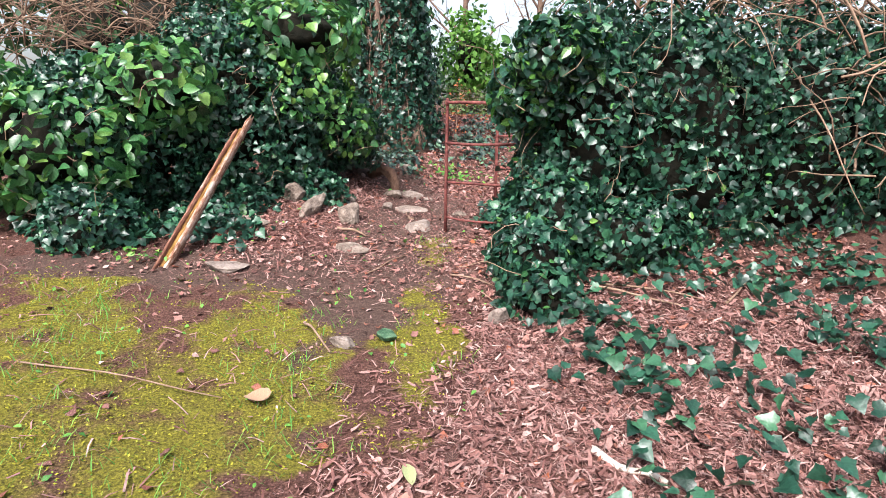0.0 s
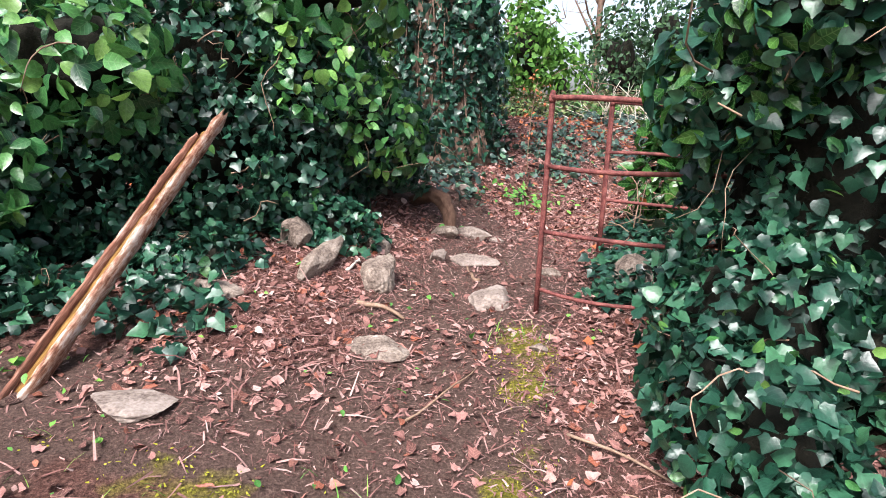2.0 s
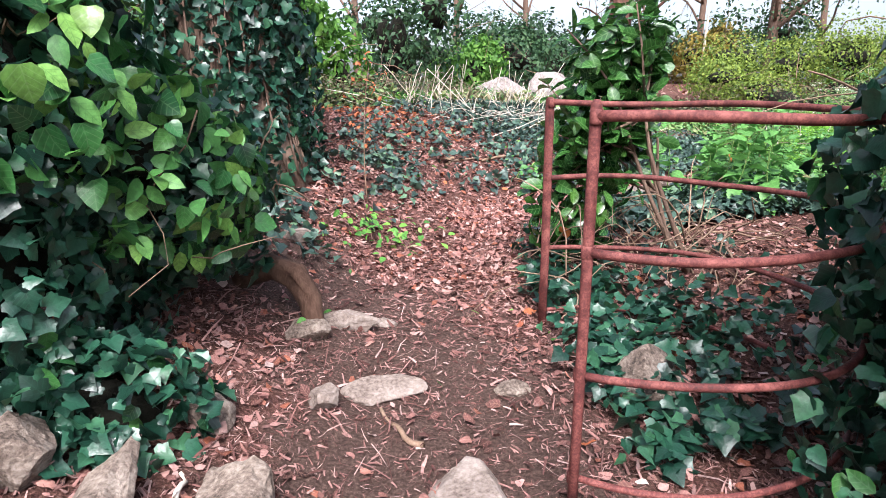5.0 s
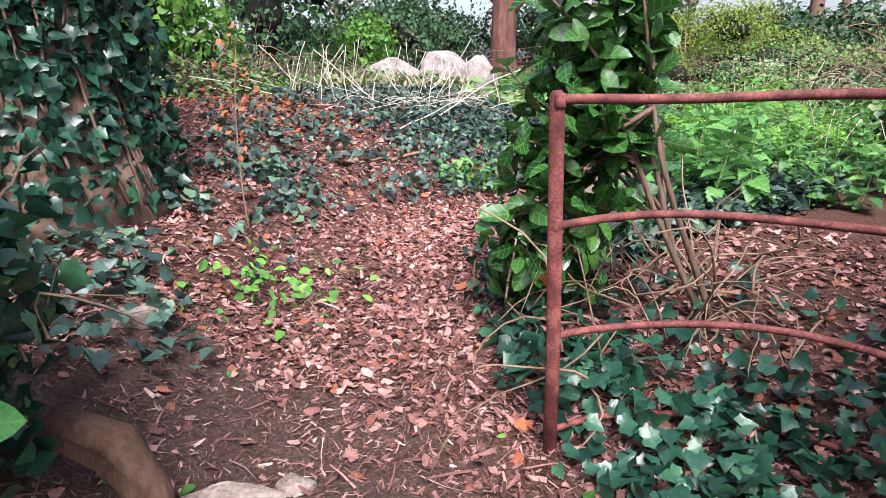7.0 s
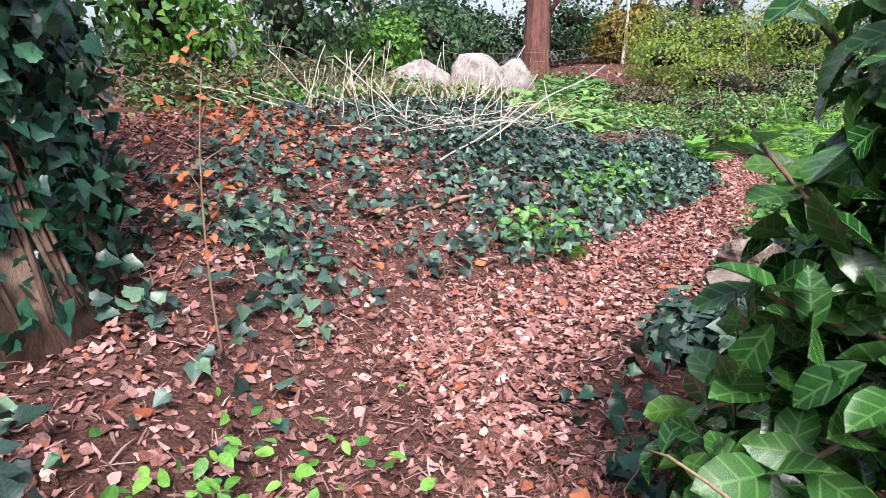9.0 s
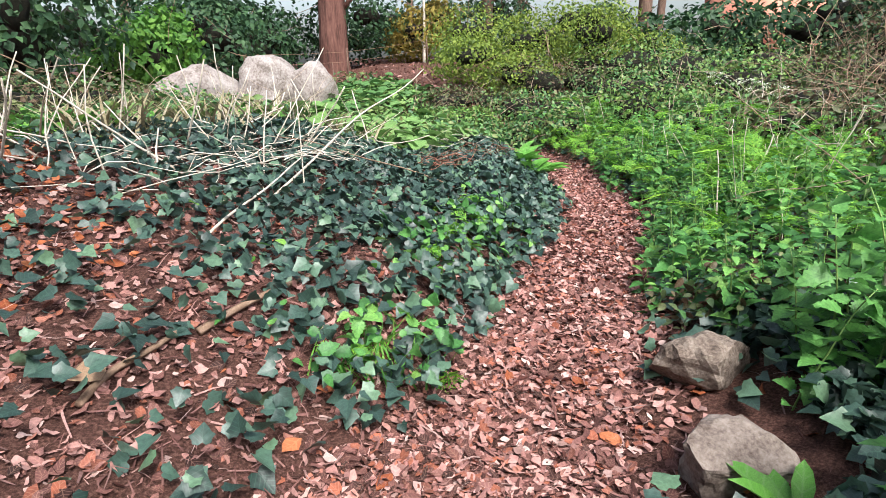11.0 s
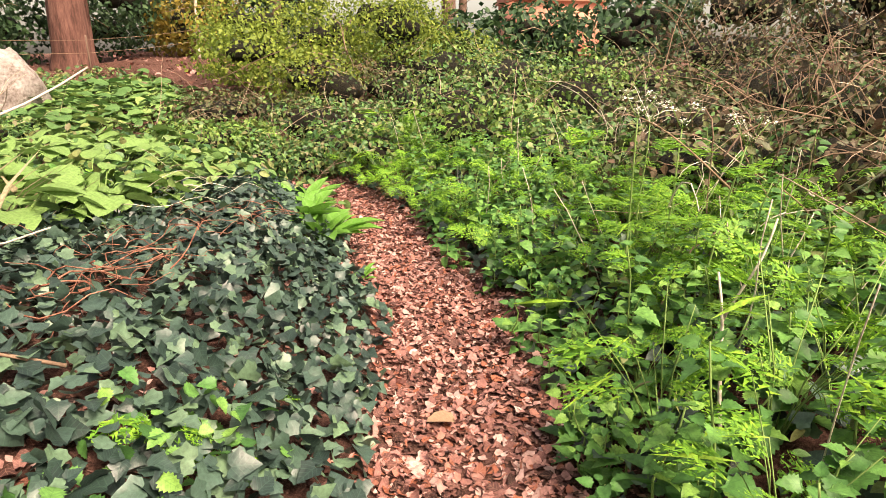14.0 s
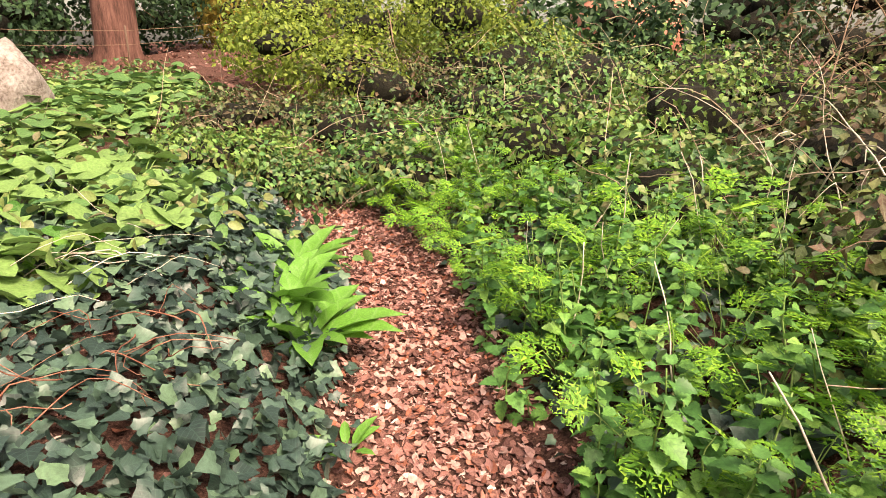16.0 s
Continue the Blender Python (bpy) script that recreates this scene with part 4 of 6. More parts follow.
for a, b, r, lab in [((-0.32, 6.75), (-0.42, 7.05), 0.014, "short barkless brown stick on the path"), ((-1.2, 6.42), (-1.17, 6.65), 0.012, "pale broken stick beside a stone"),
                     ((-1.05, 6.05), (-0.75, 5.98), 0.018, "pinkish bark-stripped stick on the soil"), ((0.75, 2.6), (1.0, 2.35), 0.02, "broken pale branch on the chips"),
                     ((-2.3, 3.2), (-1.1, 3.0), 0.006, "long thin brown twig on the moss"), ((-0.9, 4.0), (-0.65, 3.6), 0.01, "dark twig beside the path"),
                     ((1.2, 4.6), (1.75, 4.2), 0.012, "forked brown branch under the hedge"), ((1.3, 4.65), (1.95, 4.35), 0.009, "brown branch lying under the hedge"),
                     ((2.1, 4.3), (2.6, 4.9), 0.01, "thin grey twig propped under the hedge"), ((0.1, 5.0), (0.5, 4.7), 0.008, "thin twig in the moss strip"),
                     ((-1.9, 2.2), (-2.6, 2.5), 0.012, "grey twig on the moss"), ((-0.6, 5.0), (-0.3, 5.5), 0.006, "thin twig on the bare path"),
                     ((2.1, 12.2), (2.9, 12.4), 0.022, "fallen bare branch among ground ivy"), ((1.5, 11.9), (2.1, 12.3), 0.018, "grey fallen branch in the ivy"),
                     ((6.6, 15.0), (8.3, 14.6), 0.012, "thin reddish cane lying on the ivy")]:
    stick("stick", on_land(*a), on_land(*b), r, TWIG if "pale" not in lab else STRAW, lab, n=8, sway=0.01, sag=0.02)


# ---------------------------------------------------------------- the ivy-clad tree
def ivy_tree(x, y):
    g = land1(x, y)
    top = empty("ivy_clad_tree", x, y, g)
    hs = np.array([-0.2, 0.1, 0.35, 0.8, 1.5, 2.4, 3.4, 4.6, 6.0, 7.5])
    pts = np.stack([0.06 * np.sin(hs), 0.05 * np.cos(hs * 0.7) - 0.05, hs], 1)
    V, Fa, U = ends(pts, [0.85, 0.72, 0.6, 0.52, 0.47, 0.44, 0.4, 0.36, 0.3, 0.22], 24)
    V[:, :2] *= (1 + 0.09 * np.sin(np.arctan2(V[:, 1], V[:, 0]) * 7 + V[:, 2]))[:, None]
    mesh_ob("trunk", V, Fa, BARK, parent=top, smooth=True)
    n = 11000
    a, h = rng.uniform(0, 2 * np.pi, n), rng.uniform(0, 1, n) ** 0.9 * 5
    bare = np.exp(-((a - 4.1) / 0.35) ** 2) * step(0.6, 1.4, h)
    keep = rng.random(n) > bare * 0.6
    a, h = a[keep], h[keep]
    rad = np.interp(h, hs, [0.85, 0.72, 0.62, 0.54, 0.5, 0.46, 0.42, 0.38, 0.3, 0.22]) + rng.uniform(0.0, 0.24, len(a)) * (0.7 + 0.5 * np.sin(a * 3 + h * 2))
    Nn = np.stack([np.cos(a), np.sin(a), 0 * a], 1)
    P = Nn * rad[:, None] + np.stack([0.06 * np.sin(h), 0 * h, h], 1)
    V, Fa, U = hang(IVY_LEAF, P, Nn, (0.05, 0.11))
    tagged(mesh_ob("ivy_leaves", V, Fa, IVY, U, top, True), kind="stuff")
    for k in range(34):
        a0 = rng.uniform(0, 6.28)
        hh = np.linspace(0.0, rng.uniform(1.5, 4), 10)
        aa = a0 + np.cumsum(rng.normal(0, 0.07, 10))
        rr = np.interp(hh, hs, [0.85, 0.72, 0.62, 0.54, 0.5, 0.46, 0.42, 0.38, 0.3, 0.22]) + 0.04
        V, Fa, U = ends(np.stack([rr * np.cos(aa), rr * np.sin(aa), hh], 1), np.linspace(0.014, 0.006, 10), 5)
        mesh_ob("ivy_stem", V, Fa, BARK, parent=top, smooth=True)
    for k in range(6):
        a0 = k * 1.05
        pts = wander((0, 0, 4.5 + k * 0.4), (2.6 * math.cos(a0), 2.6 * math.sin(a0), 7 + k * 0.5), 8, 0.1)
        V, Fa, U = ends(pts, np.linspace(0.14, 0.04, 8), 8)
        mesh_ob("limb", V, Fa, BARK, parent=top, smooth=True)
    P, Nn = shell([(2.0 * math.cos(k) + x, 2.0 * math.sin(k) + y, g + 7.5 + 0.6 * math.sin(3 * k), 1.2, 1.2, 0.9) for k in range(7)], 1500, 0.9)
    V, Fa, U = hang(OVAL_LEAF, P, Nn, (0.08, 0.16))
    tagged(mesh_ob("crown", V - np.array(top.location), Fa, BUSH, U, top), kind="stuff")
    return tagged(top, "thick tree trunk wrapped in dark ivy beside the path", "tree")


ivy_tree(-0.98, 11.15)


# ---------------------------------------------------------------- laurel by the gate
def laurel(x, y):
    g = land1(x, y)
    top = empty("laurel_bush", x, y, g)
    kinds = []
    for k in range(3):
        s = blade([(0.0, 0.0), (0.1, 0.1), (0.22 + 0.03 * k, 0.35), (0.28, 0.62), (0.18, 0.87), (0.0, 1.0)], 0.25 + 0.12 * k, 0.12 + 0.12 * k)
        ob = mesh_ob("leaf", s[0], s[1], LAUREL, s[2], top, True)
        kinds.append(ob)
    tips = [(-0.55, 0.4, 1.35), (-0.78, 0.5, 1.6), (-0.4, 0.3, 1.75), (-0.2, 0.5, 1.95), (-0.62, 0.2, 1.05), (-0.35, 0.6, 1.2), (-0.85, 0.6, 0.95), (-0.05, 0.45, 1.6), (-0.85, 0.7, 0.62), (-0.5, 0.8, 1.5), (-0.4, 0.35, 0.9), (-0.75, 0.35, 0.8), (-0.8, 0.7, 1.25), (-0.7, 0.55, 0.85), (-0.95, 0.6, 0.5), (-0.3, 0.5, 1.45), (-0.5, 0.6, 1.0), (-0.15, 0.5, 1.7), (-0.6, 0.3, 0.6)]
    made = 0
    mains = []
    for i, tp in enumerate(tips):
        if i < 3:
            pts = wander((0.04 * math.cos(2 * i), 0.04 * math.sin(2 * i), -0.05), tp, 9, 0.03)
            mains.append(pts)
        else:
            pts = wander(mains[i % 3][3 + i % 3], tp, 9, 0.02)
        V, Fa, U = ends(pts, np.linspace(0.02 if i < 3 else 0.011, 0.005, 9), 7)
        mesh_ob("stem", V, Fa, BARK, parent=top, smooth=True)
        for j in range(16):
            f = (0.5 if i < 3 else 0.3) + (0.5 if i < 3 else 0.7) * (j / 15) ** 0.75
            p = np.array([np.interp(f, np.linspace(0, 1, 9), pts[:, c]) for c in range(3)])
            a = j * 2.4 + i
            along = np.array([math.cos(a), math.sin(a), rng.uniform(-0.35, 0.45) + (0.8 if j > 12 else 0)])
            R = axes(np.array([[-0.5 * math.cos(a), -0.5 * math.sin(a) - 0.2, 0.9]]) + rng.normal(0, 0.45, (1, 3)), along[None])[0]
            m = Matrix([[*R[r], p[r]] for r in range(3)] + [[0, 0, 0, 1]])
            ob = kinds[made % 3] if made < 3 else kinds[made % 3].copy()
            if made >= 3:
                scene.collection.objects.link(ob)
            ob.matrix_basis = m @ Matrix.Scale(rng.uniform(0.13, 0.21), 4)
            made += 1
    E = [(x - 0.62, y + 0.6, 0.55, 0.33, 0.34, 0.36), (x - 0.52, y + 0.52, 1.1, 0.32, 0.3, 0.42), (x - 0.38, y + 0.5, 1.65, 0.32, 0.28, 0.3)]
    P, Nn = shell(E, 760, 0.6, seed=8.0, rough=0.3)
    V, Fa, U = hang(LAUREL_LEAF, P, Nn, (0.1, 0.17), 0.3, 0.6)
    tagged(mesh_ob("inner_leaves", V - np.array(top.location), Fa, LAUREL, U, top, True), kind="stuff")
    return tagged(top, "cherry laurel bush with long glossy bright green leaves", "shrub")


laurel(1.98, 8.0)


# ---------------------------------------------------------------- ivy mats on the mound and by the gate
def ivy_mat(name, n, x0, x1, y0, y1, chance, size, mat, label, up=0.14, shape=IVY_LEAF, tilt=0.5):
    x, y = spots(n, x0, x1, y0, y1, chance)
    z, nrm = land(x, y), slope(x, y)
    k = len(x)
    P = np.stack([x, y, z + 0.03 + up * rng.random(k)], 1)
    R = axes(nrm + rng.normal(0, tilt, (k, 3)), unit(rng.normal(0, 1, (k, 3)) * [1, 1, 0.2] + [0, 0, -0.25]))
    V, Fa, U = scatter(shape, P, R, rng.uniform(*size, k))
    return tagged(mesh_ob(name, V, Fa, mat, U, smooth=True), label, "ivy", kind="stuff")


def mound_ivy(x, y):
    d = beside(x, y)
    dense = step(1.7, 3.7, x) * step(0.38, 0.6, d) * step(6.5, 3.0, d) * (0.3 + 0.7 * np.maximum(step(0.3, 0.55, noise2(x, y, 3.4)), step(3.8, 5.0, x)))
    sparse = (0.12 + 0.6 * step(0.42, 0.7, noise2(x, y, 3.4))) * (0.25 + 0.75 * step(1.0, 2.6, x)) * step(0.45, 0.8, d) * step(5.5, 3.5, d)
    return np.clip(np.maximum(dense, sparse), 0, 1)


ivy_mat("ground_ivy", 38000, 0.5, 11, 10.8, 18.5, mound_ivy, (0.045, 0.105), IVY_MAT, "grey-green ivy leaves carpeting the mound", 0.15)
ivy_mat("ground_ivy", 6500, 0.3, 2.4, 6.3, 9.8, lambda x, y: (0.35 + 0.5 * step(0.4, 0.6, noise2(x, y, 2.5))) * step(-0.5, -0.75, beside(x, y)) * (0.12 + 0.88 * step(1.8, 1.2, x)), (0.045, 0.09), IVY, "dark ivy spreading under the gate rails", 0.12)
ivy_mat("ground_ivy", 5200, 0.5, 4.5, 2.2, 5.4, lambda x, y: (0.05 + 0.8 * step(0.42, 0.75, 0.5 * noise2(x, y, 1.8) + 0.5 * noise2(x, y, 5.0))) * step(0.5, 1.3, x), (0.045, 0.1), IVY, "dark ivy trailing over dry leaves", 0.12)
ivy_mat("ground_ivy", 2500, -4.5, -1.6, 4.9, 6.6, lambda x, y: step(5.0, 5.7, y) * step(0.4, 0.55, noise2(x, y, 2)), (0.05, 0.1), IVY, "dark ivy under the hedge", 0.12)
ivy_mat("ground_ivy", 2600, -1.6, 1.2, 8.6, 13.5, lambda x, y: step(0.55, 1.0, beside(x, y)) * step(0.35, 0.6, noise2(x, y, 2.3)), (0.05, 0.1), IVY_MAT, "ivy creeping over the leafy bank", 0.1)
ivy_mat("low_weeds", 450, 0.5, 6, 10.5, 14, lambda x, y: step(0.4, 0.6, beside(x, y)) * 0.5 * step(0.66, 0.76, noise2(x + 3, y, 2.2)), (0.05, 0.1), FRESH, "fresh bright green low weeds among ivy", 0.2, OVAL_LEAF)
def clumps(x, y):
    return np.clip(blot(x, y, 2.8, 11.7, 0.36, 0.24) + blot(x, y, 3.8, 12.4, 0.22, 0.18) + blot(x, y, 4.55, 12.65, 0.42, 0.24) + 0.9 * blot(x, y, 5.2, 13.0, 0.25, 0.2), 0, 1)


ivy_mat("low_weeds", 4200, 2.2, 6.2, 11.0, 14, clumps, (0.045, 0.1), NETTLE, "fresh green toothed weeds at the path side", 0.2, TOOTHED, 0.5)
ivy_mat("low_weeds", 450, 2.2, 6.2, 11.0, 14, clumps, (0.1, 0.2), FERNY, "bright feathery seedlings among the ivy", 0.16, FROND, 0.6)
gx_, gy_ = spots(900, 2.3, 3.3, 11.2, 12.2, lambda x, y: blot(x, y, 2.75, 11.6, 0.18, 0.14))
grass("grass", gx_, gy_, (0.12, 0.26), GRASS, "tuft of fresh green grass in the ivy")
ivy_mat("low_scrub", 900, 4.0, 5.0, 10.2, 11.1, lambda x, y: blot(x, y, 4.45, 10.65, 0.32, 0.24), (0.04, 0.08), BROWN_BRAMBLE, "brownish low bramble scrub beside the edging stone", 0.28, OVAL_LEAF, 0.7)
ivy_mat("low_weeds", 180, -1.5, 1, 5, 10.5, lambda x, y: step(0.68, 0.76, noise2(x + 1, y + 5, 3.2)), (0.03, 0.08), FRESH, "small green weeds beside the path", 0.08, OVAL_LEAF)


ivy_mat("low_weeds", 700, -0.4, 1.0, 8.8, 10.6, lambda x, y: blot(x, y, 0.1, 9.55, 0.35, 0.3), (0.04, 0.09), FRESH, "clump of fresh green weeds beside the path", 0.15, OVAL_LEAF)
ivy_mat("low_weeds", 260, -2.9, -2.2, 4.6, 5.2, lambda x, y: blot(x, y, -2.5, 4.95, 0.16, 0.12), (0.03, 0.07), FRESH, "bright green weed tuft at the post's foot", 0.12, OVAL_LEAF)


# ---------------------------------------------------------------- nettles, cow parsley, docks
def nettle(h, seed, size=0.115, single=False):
    r = np.random.default_rng(seed)
    top = empty("nettle")
    pts = wander((0, 0, -0.03), (r.normal(0, 0.1) * h, r.normal(0, 0.1) * h, h), 7, 0.014)
    V, Fa, U = ends(pts, np.linspace(0.006, 0.003, 7), 5)
    mesh_ob("stem", V, Fa, STEM_GREEN, parent=top)
    sets = []
    levels = int(h / (0.38 * size))
    for i in range(levels):
        f = 0.12 + 0.88 * i / max(levels - 1, 1)
        p = np.array([np.interp(f, np.linspace(0, 1, 7), pts[:, c]) for c in range(3)])
        ln = size * (1.1 - 0.62 * f ** 2) * (0.75 if f < 0.3 else 1)
        for k in range(2 if f < 0.9 else 4):
            a = i * 1.571 + k * 3.1416 / (1 if f < 0.9 else 2) + r.normal(0, 0.45)
            d = np.array([[math.cos(a), math.sin(a), r.uniform(-0.6, 0.4)]])
            R = axes(np.array([[-0.2 * math.cos(a), -0.2 * math.sin(a), 1]]) + r.normal(0, 0.32, (1, 3)), d)
            at = (p + d[0] * size * r.uniform(0.1, 0.4))[None]
            sets.append(scatter(TOOTHED, at, R, [ln * r.uniform(0.6, 1.25)]))
    if single:
        for V, Fa, U in sets:
            mesh_ob("leaf", V, Fa, NETTLE, U, top)
    else:
        V, Fa, U = merged(sets)
        tagged(mesh_ob("leaves", V, Fa, NETTLE, U, top), kind="stuff")
    return tagged(top, "upright green stinging nettle with toothed leaves", "nettle", "nettles beside the path")


def near_nettle(h, seed):
    return nettle(h, seed, 0.15, True)


def parsley(h, seed):
    r = np.random.default_rng(seed)
    top = empty("cow_parsley")
    sets, bars = [], []
    for k in range(10):
        a = k * 2.4 + r.normal(0, 0.3)
        reach = r.uniform(0.1, 0.28)
        hh = h * r.uniform(0.45, 1.0)
        p = np.array([reach * math.cos(a), reach * math.sin(a), hh])
        mid = np.array([reach * 0.4 * math.cos(a), reach * 0.4 * math.sin(a), hh * 0.55])
        bars.append(ends(np.array([(0, 0, -0.03), mid, p]), [0.0035, 0.003, 0.002], 3))
        d = np.array([[math.cos(a), math.sin(a), r.uniform(-0.2, 0.35)]])
        sets.append(scatter(FROND, p[None], axes(np.array([[-0.3 * math.cos(a), -0.3 * math.sin(a), 1]]) + r.normal(0, 0.4, (1, 3)), d), [r.uniform(0.15, 0.26)]))
    V, Fa, U = merged(bars)
    tagged(mesh_ob("stalk_tuft", V, Fa, STEM_GREEN, parent=top), kind="stuff")
    V, Fa, U = merged(sets)
    tagged(mesh_ob("fronds", V, Fa, FERNY, U, top), kind="stuff")
    return tagged(top, "bright green cow parsley with ferny leaves", "cow parsley", "cow parsley beside the path")


def planted(make, seeds, heights, places, spread=(0.8, 1.2)):
    kinds = [make(h, s) for h, s in zip(heights, seeds)]
    for i, (x, y) in enumerate(places):
        m = pose(x, y, land1(x, y), rng.normal(0, 5), rng.normal(0, 5), rng.uniform(0, 360)) @ Matrix.Scale(rng.uniform(*spread), 4)
        if i < len(kinds):
            kinds[i].matrix_basis = m
        else:
            ob = copy_thing(kinds[i % len(kinds)], Matrix.Identity(4))
            ob.matrix_basis = m


def bank_places(n, d0, d1, x0, x1, y0, y1, seed=0, gap=0.16, chance=None):
    got = []
    tries = 0
    while len(got) < n and tries < 60:
        tries += 1
        x, y = rng.uniform(x0, x1, 400), rng.uniform(y0, y1, 400)
        d = -beside(x, y)
        ok = (d > d0) & (d < d1)
        if chance is not None:
            ok &= rng.random(400) < chance(x, y)
        for a, b in zip(x[ok], y[ok]):
            if all((a - c) ** 2 + (b - e) ** 2 > gap * gap for c, e in got):
                got.append((a, b))
                if len(got) >= n:
                    break
    return got


def off_stones(x, y):
    return ((x - 3.4) ** 2 + (y - 10.25) ** 2 > 0.45) * 1.0


planted(nettle, range(61, 67), [0.35, 0.45, 0.55, 0.65, 0.5, 0.4], bank_places(270, 0.5, 3.0, 4.0, 11.5, 8.6, 15.5, gap=0.14, chance=off_stones))
planted(near_nettle, (90, 91), [0.7, 0.8], [(3.66, 10.02), (3.88, 9.95), (4.08, 10.1), (4.3, 10.0), (3.8, 9.78), (2.95, 9.5), (3.2, 9.35), (3.5, 9.4), (3.3, 9.1), (3.75, 9.65), (3.9, 9.35), (3.55, 8.95), (4.1, 9.75), (4.3, 9.5)])
planted(nettle, range(67, 70), [0.2, 0.26, 0.3], bank_places(75, 0.38, 1.2, 4.4, 10, 10, 15.5, gap=0.12))
ivy_mat("ground_ivy", 5500, 2.2, 4.6, 8.8, 10.6, lambda x, y: step(0.55, 0.9, -beside(x, y)) * step(0.12, 0.3, (x - 3.68) ** 2 + (y - 10.4) ** 2) * step(0.1, 0.25, (x - 3.14) ** 2 + (y - 10.08) ** 2), (0.045, 0.095), IVY_MAT, "dark ivy crowding round the edging stones", 0.16)
ivy_mat("ground_ivy", 9000, 3.6, 13, 8.8, 17.5, lambda x, y: step(0.38, 0.6, -beside(x, y)) * step(4.0, 2.5, -beside(x, y)), (0.05, 0.11), IVY_MAT, "dark ivy under the nettles", 0.15)
ivy_mat("low_weeds", 6000, 4.2, 13, 8.8, 17.5, lambda x, y: step(0.45, 0.8, -beside(x, y)) * step(4.0, 2.5, -beside(x, y)), (0.05, 0.1), BRAMBLE, "low green weeds under the nettles", 0.3, OVAL_LEAF, 0.6)
planted(parsley, range(71, 75), [0.4, 0.5, 0.6, 0.35], bank_places(120, 0.7, 3.0, 5.5, 13, 9.5, 17.5, gap=0.2))
planted(parsley, range(75, 77), [0.3, 0.35], bank_places(14, 0.5, 0.9, 9.5, 13, 13.5, 18, gap=0.2))


def dock(x, y, n, ln, seed, label):
    r = np.random.default_rng(seed)
    g = land1(x, y)
    top = empty("dock_plant", x, y, g)
    base = None
    for k in range(n):
        a = k * 2.4 + r.normal(0, 0.2)
        up = r.uniform(0.5, 1.8)
        d = np.array([[math.cos(a), math.sin(a), up]])
        R = axes(np.array([[-math.cos(a) * up, -math.sin(a) * up, 1.0]]), d)[0]
        if base is None:
            base = mesh_ob("leaf", STRAP_LEAF[0], STRAP_LEAF[1], FRESH, STRAP_LEAF[2], top, True)
            ob = base
        else:
            ob = base.copy()
            scene.collection.objects.link(ob)
        ob.matrix_basis = Matrix([[*R[q], (0.03 * math.cos(a), 0.03 * math.sin(a), 0.0)[q]] for q in range(3)] + [[0, 0, 0, 1]]) @ Matrix.Scale(ln * r.uniform(0.65, 1.15), 4)
    return tagged(top, label, "dock")


dock(8.3, 14.85, 20, 0.5, 81, "bright green dock with broad upright leaves")
dock(8.5, 15.2, 18, 0.5, 82, "bright green dock growing at the path's edge")
dock(8.95, 15.6, 15, 0.45, 83, "bright green dock at the bend of the path")
dock(7.75, 14.05, 7, 0.18, 84, "small young dock beside the path")
dock(2.95, 9.8, 8, 0.24, 85, "broad fresh dock leaves beside a stone")


def flowering(x, y, h, seed):
    r = np.random.default_rng(seed)
    g = land1(x, y)
    top = empty("flowering_parsley", x, y, g)
    pts = wander((0, 0, -0.03), (r.normal(0, 0.05), r.normal(0, 0.05), h), 8, 0.01)
    V, Fa, U = ends(pts, np.linspace(0.008, 0.004, 8), 6)
    mesh_ob("stem", V, Fa, STEM_GREEN, parent=top)
    for k in range(4):
        a, hh = k * 1.7, h * (0.45 + 0.14 * k)
        d = np.array([[math.cos(a), math.sin(a), 0.4]])
        V, Fa, U = scatter(FROND, np.array([[0.02 * math.cos(a), 0.02 * math.sin(a), hh]]), axes(np.array([[-0.3 * math.cos(a), -0.3 * math.sin(a), 1]]), d), [0.26])
        mesh_ob("frond", V, Fa, FERNY, U, top)
    for k in range(5):
        a = k * 1.257
        c = pts[-1] + np.array([0.09 * math.cos(a), 0.09 * math.sin(a), 0.07 + 0.03 * (k % 2)]) * (0 if k == 0 else 1) + [0, 0, 0.05]
        V, Fa, U = ends(np.array([pts[-1], (pts[-1] + c) / 2 - [0, 0, 0.01], c]), 0.0025, 4)
        mesh_ob("ray", V, Fa, STEM_GREEN, parent=top)
        P = c + rng.normal(0, 0.022, (26, 3)) * [1, 1, 0.3]
        V, Fa, U = scatter(SMALL_LEAF, P, axes(np.tile([[0, 0, 1.0]], (26, 1)) + rng.normal(0, 0.3, (26, 3)), rng.normal(0, 1, (26, 3))), rng.uniform(0.008, 0.018, 26))
        tagged(mesh_ob("umbel", V, Fa, PETAL, U, top), kind="stuff")
    return tagged(top, "tall cow parsley with small white flower heads", "cow parsley", "flowering cow parsley")


for x, y, h, s in [(7.5, 11.9, 1.2, 1), (7.75, 11.75, 1.05, 2), (7.3, 11.5, 1.0, 3), (8.4, 12.0, 1.0, 4)]:
    flowering(x, y, h, s)


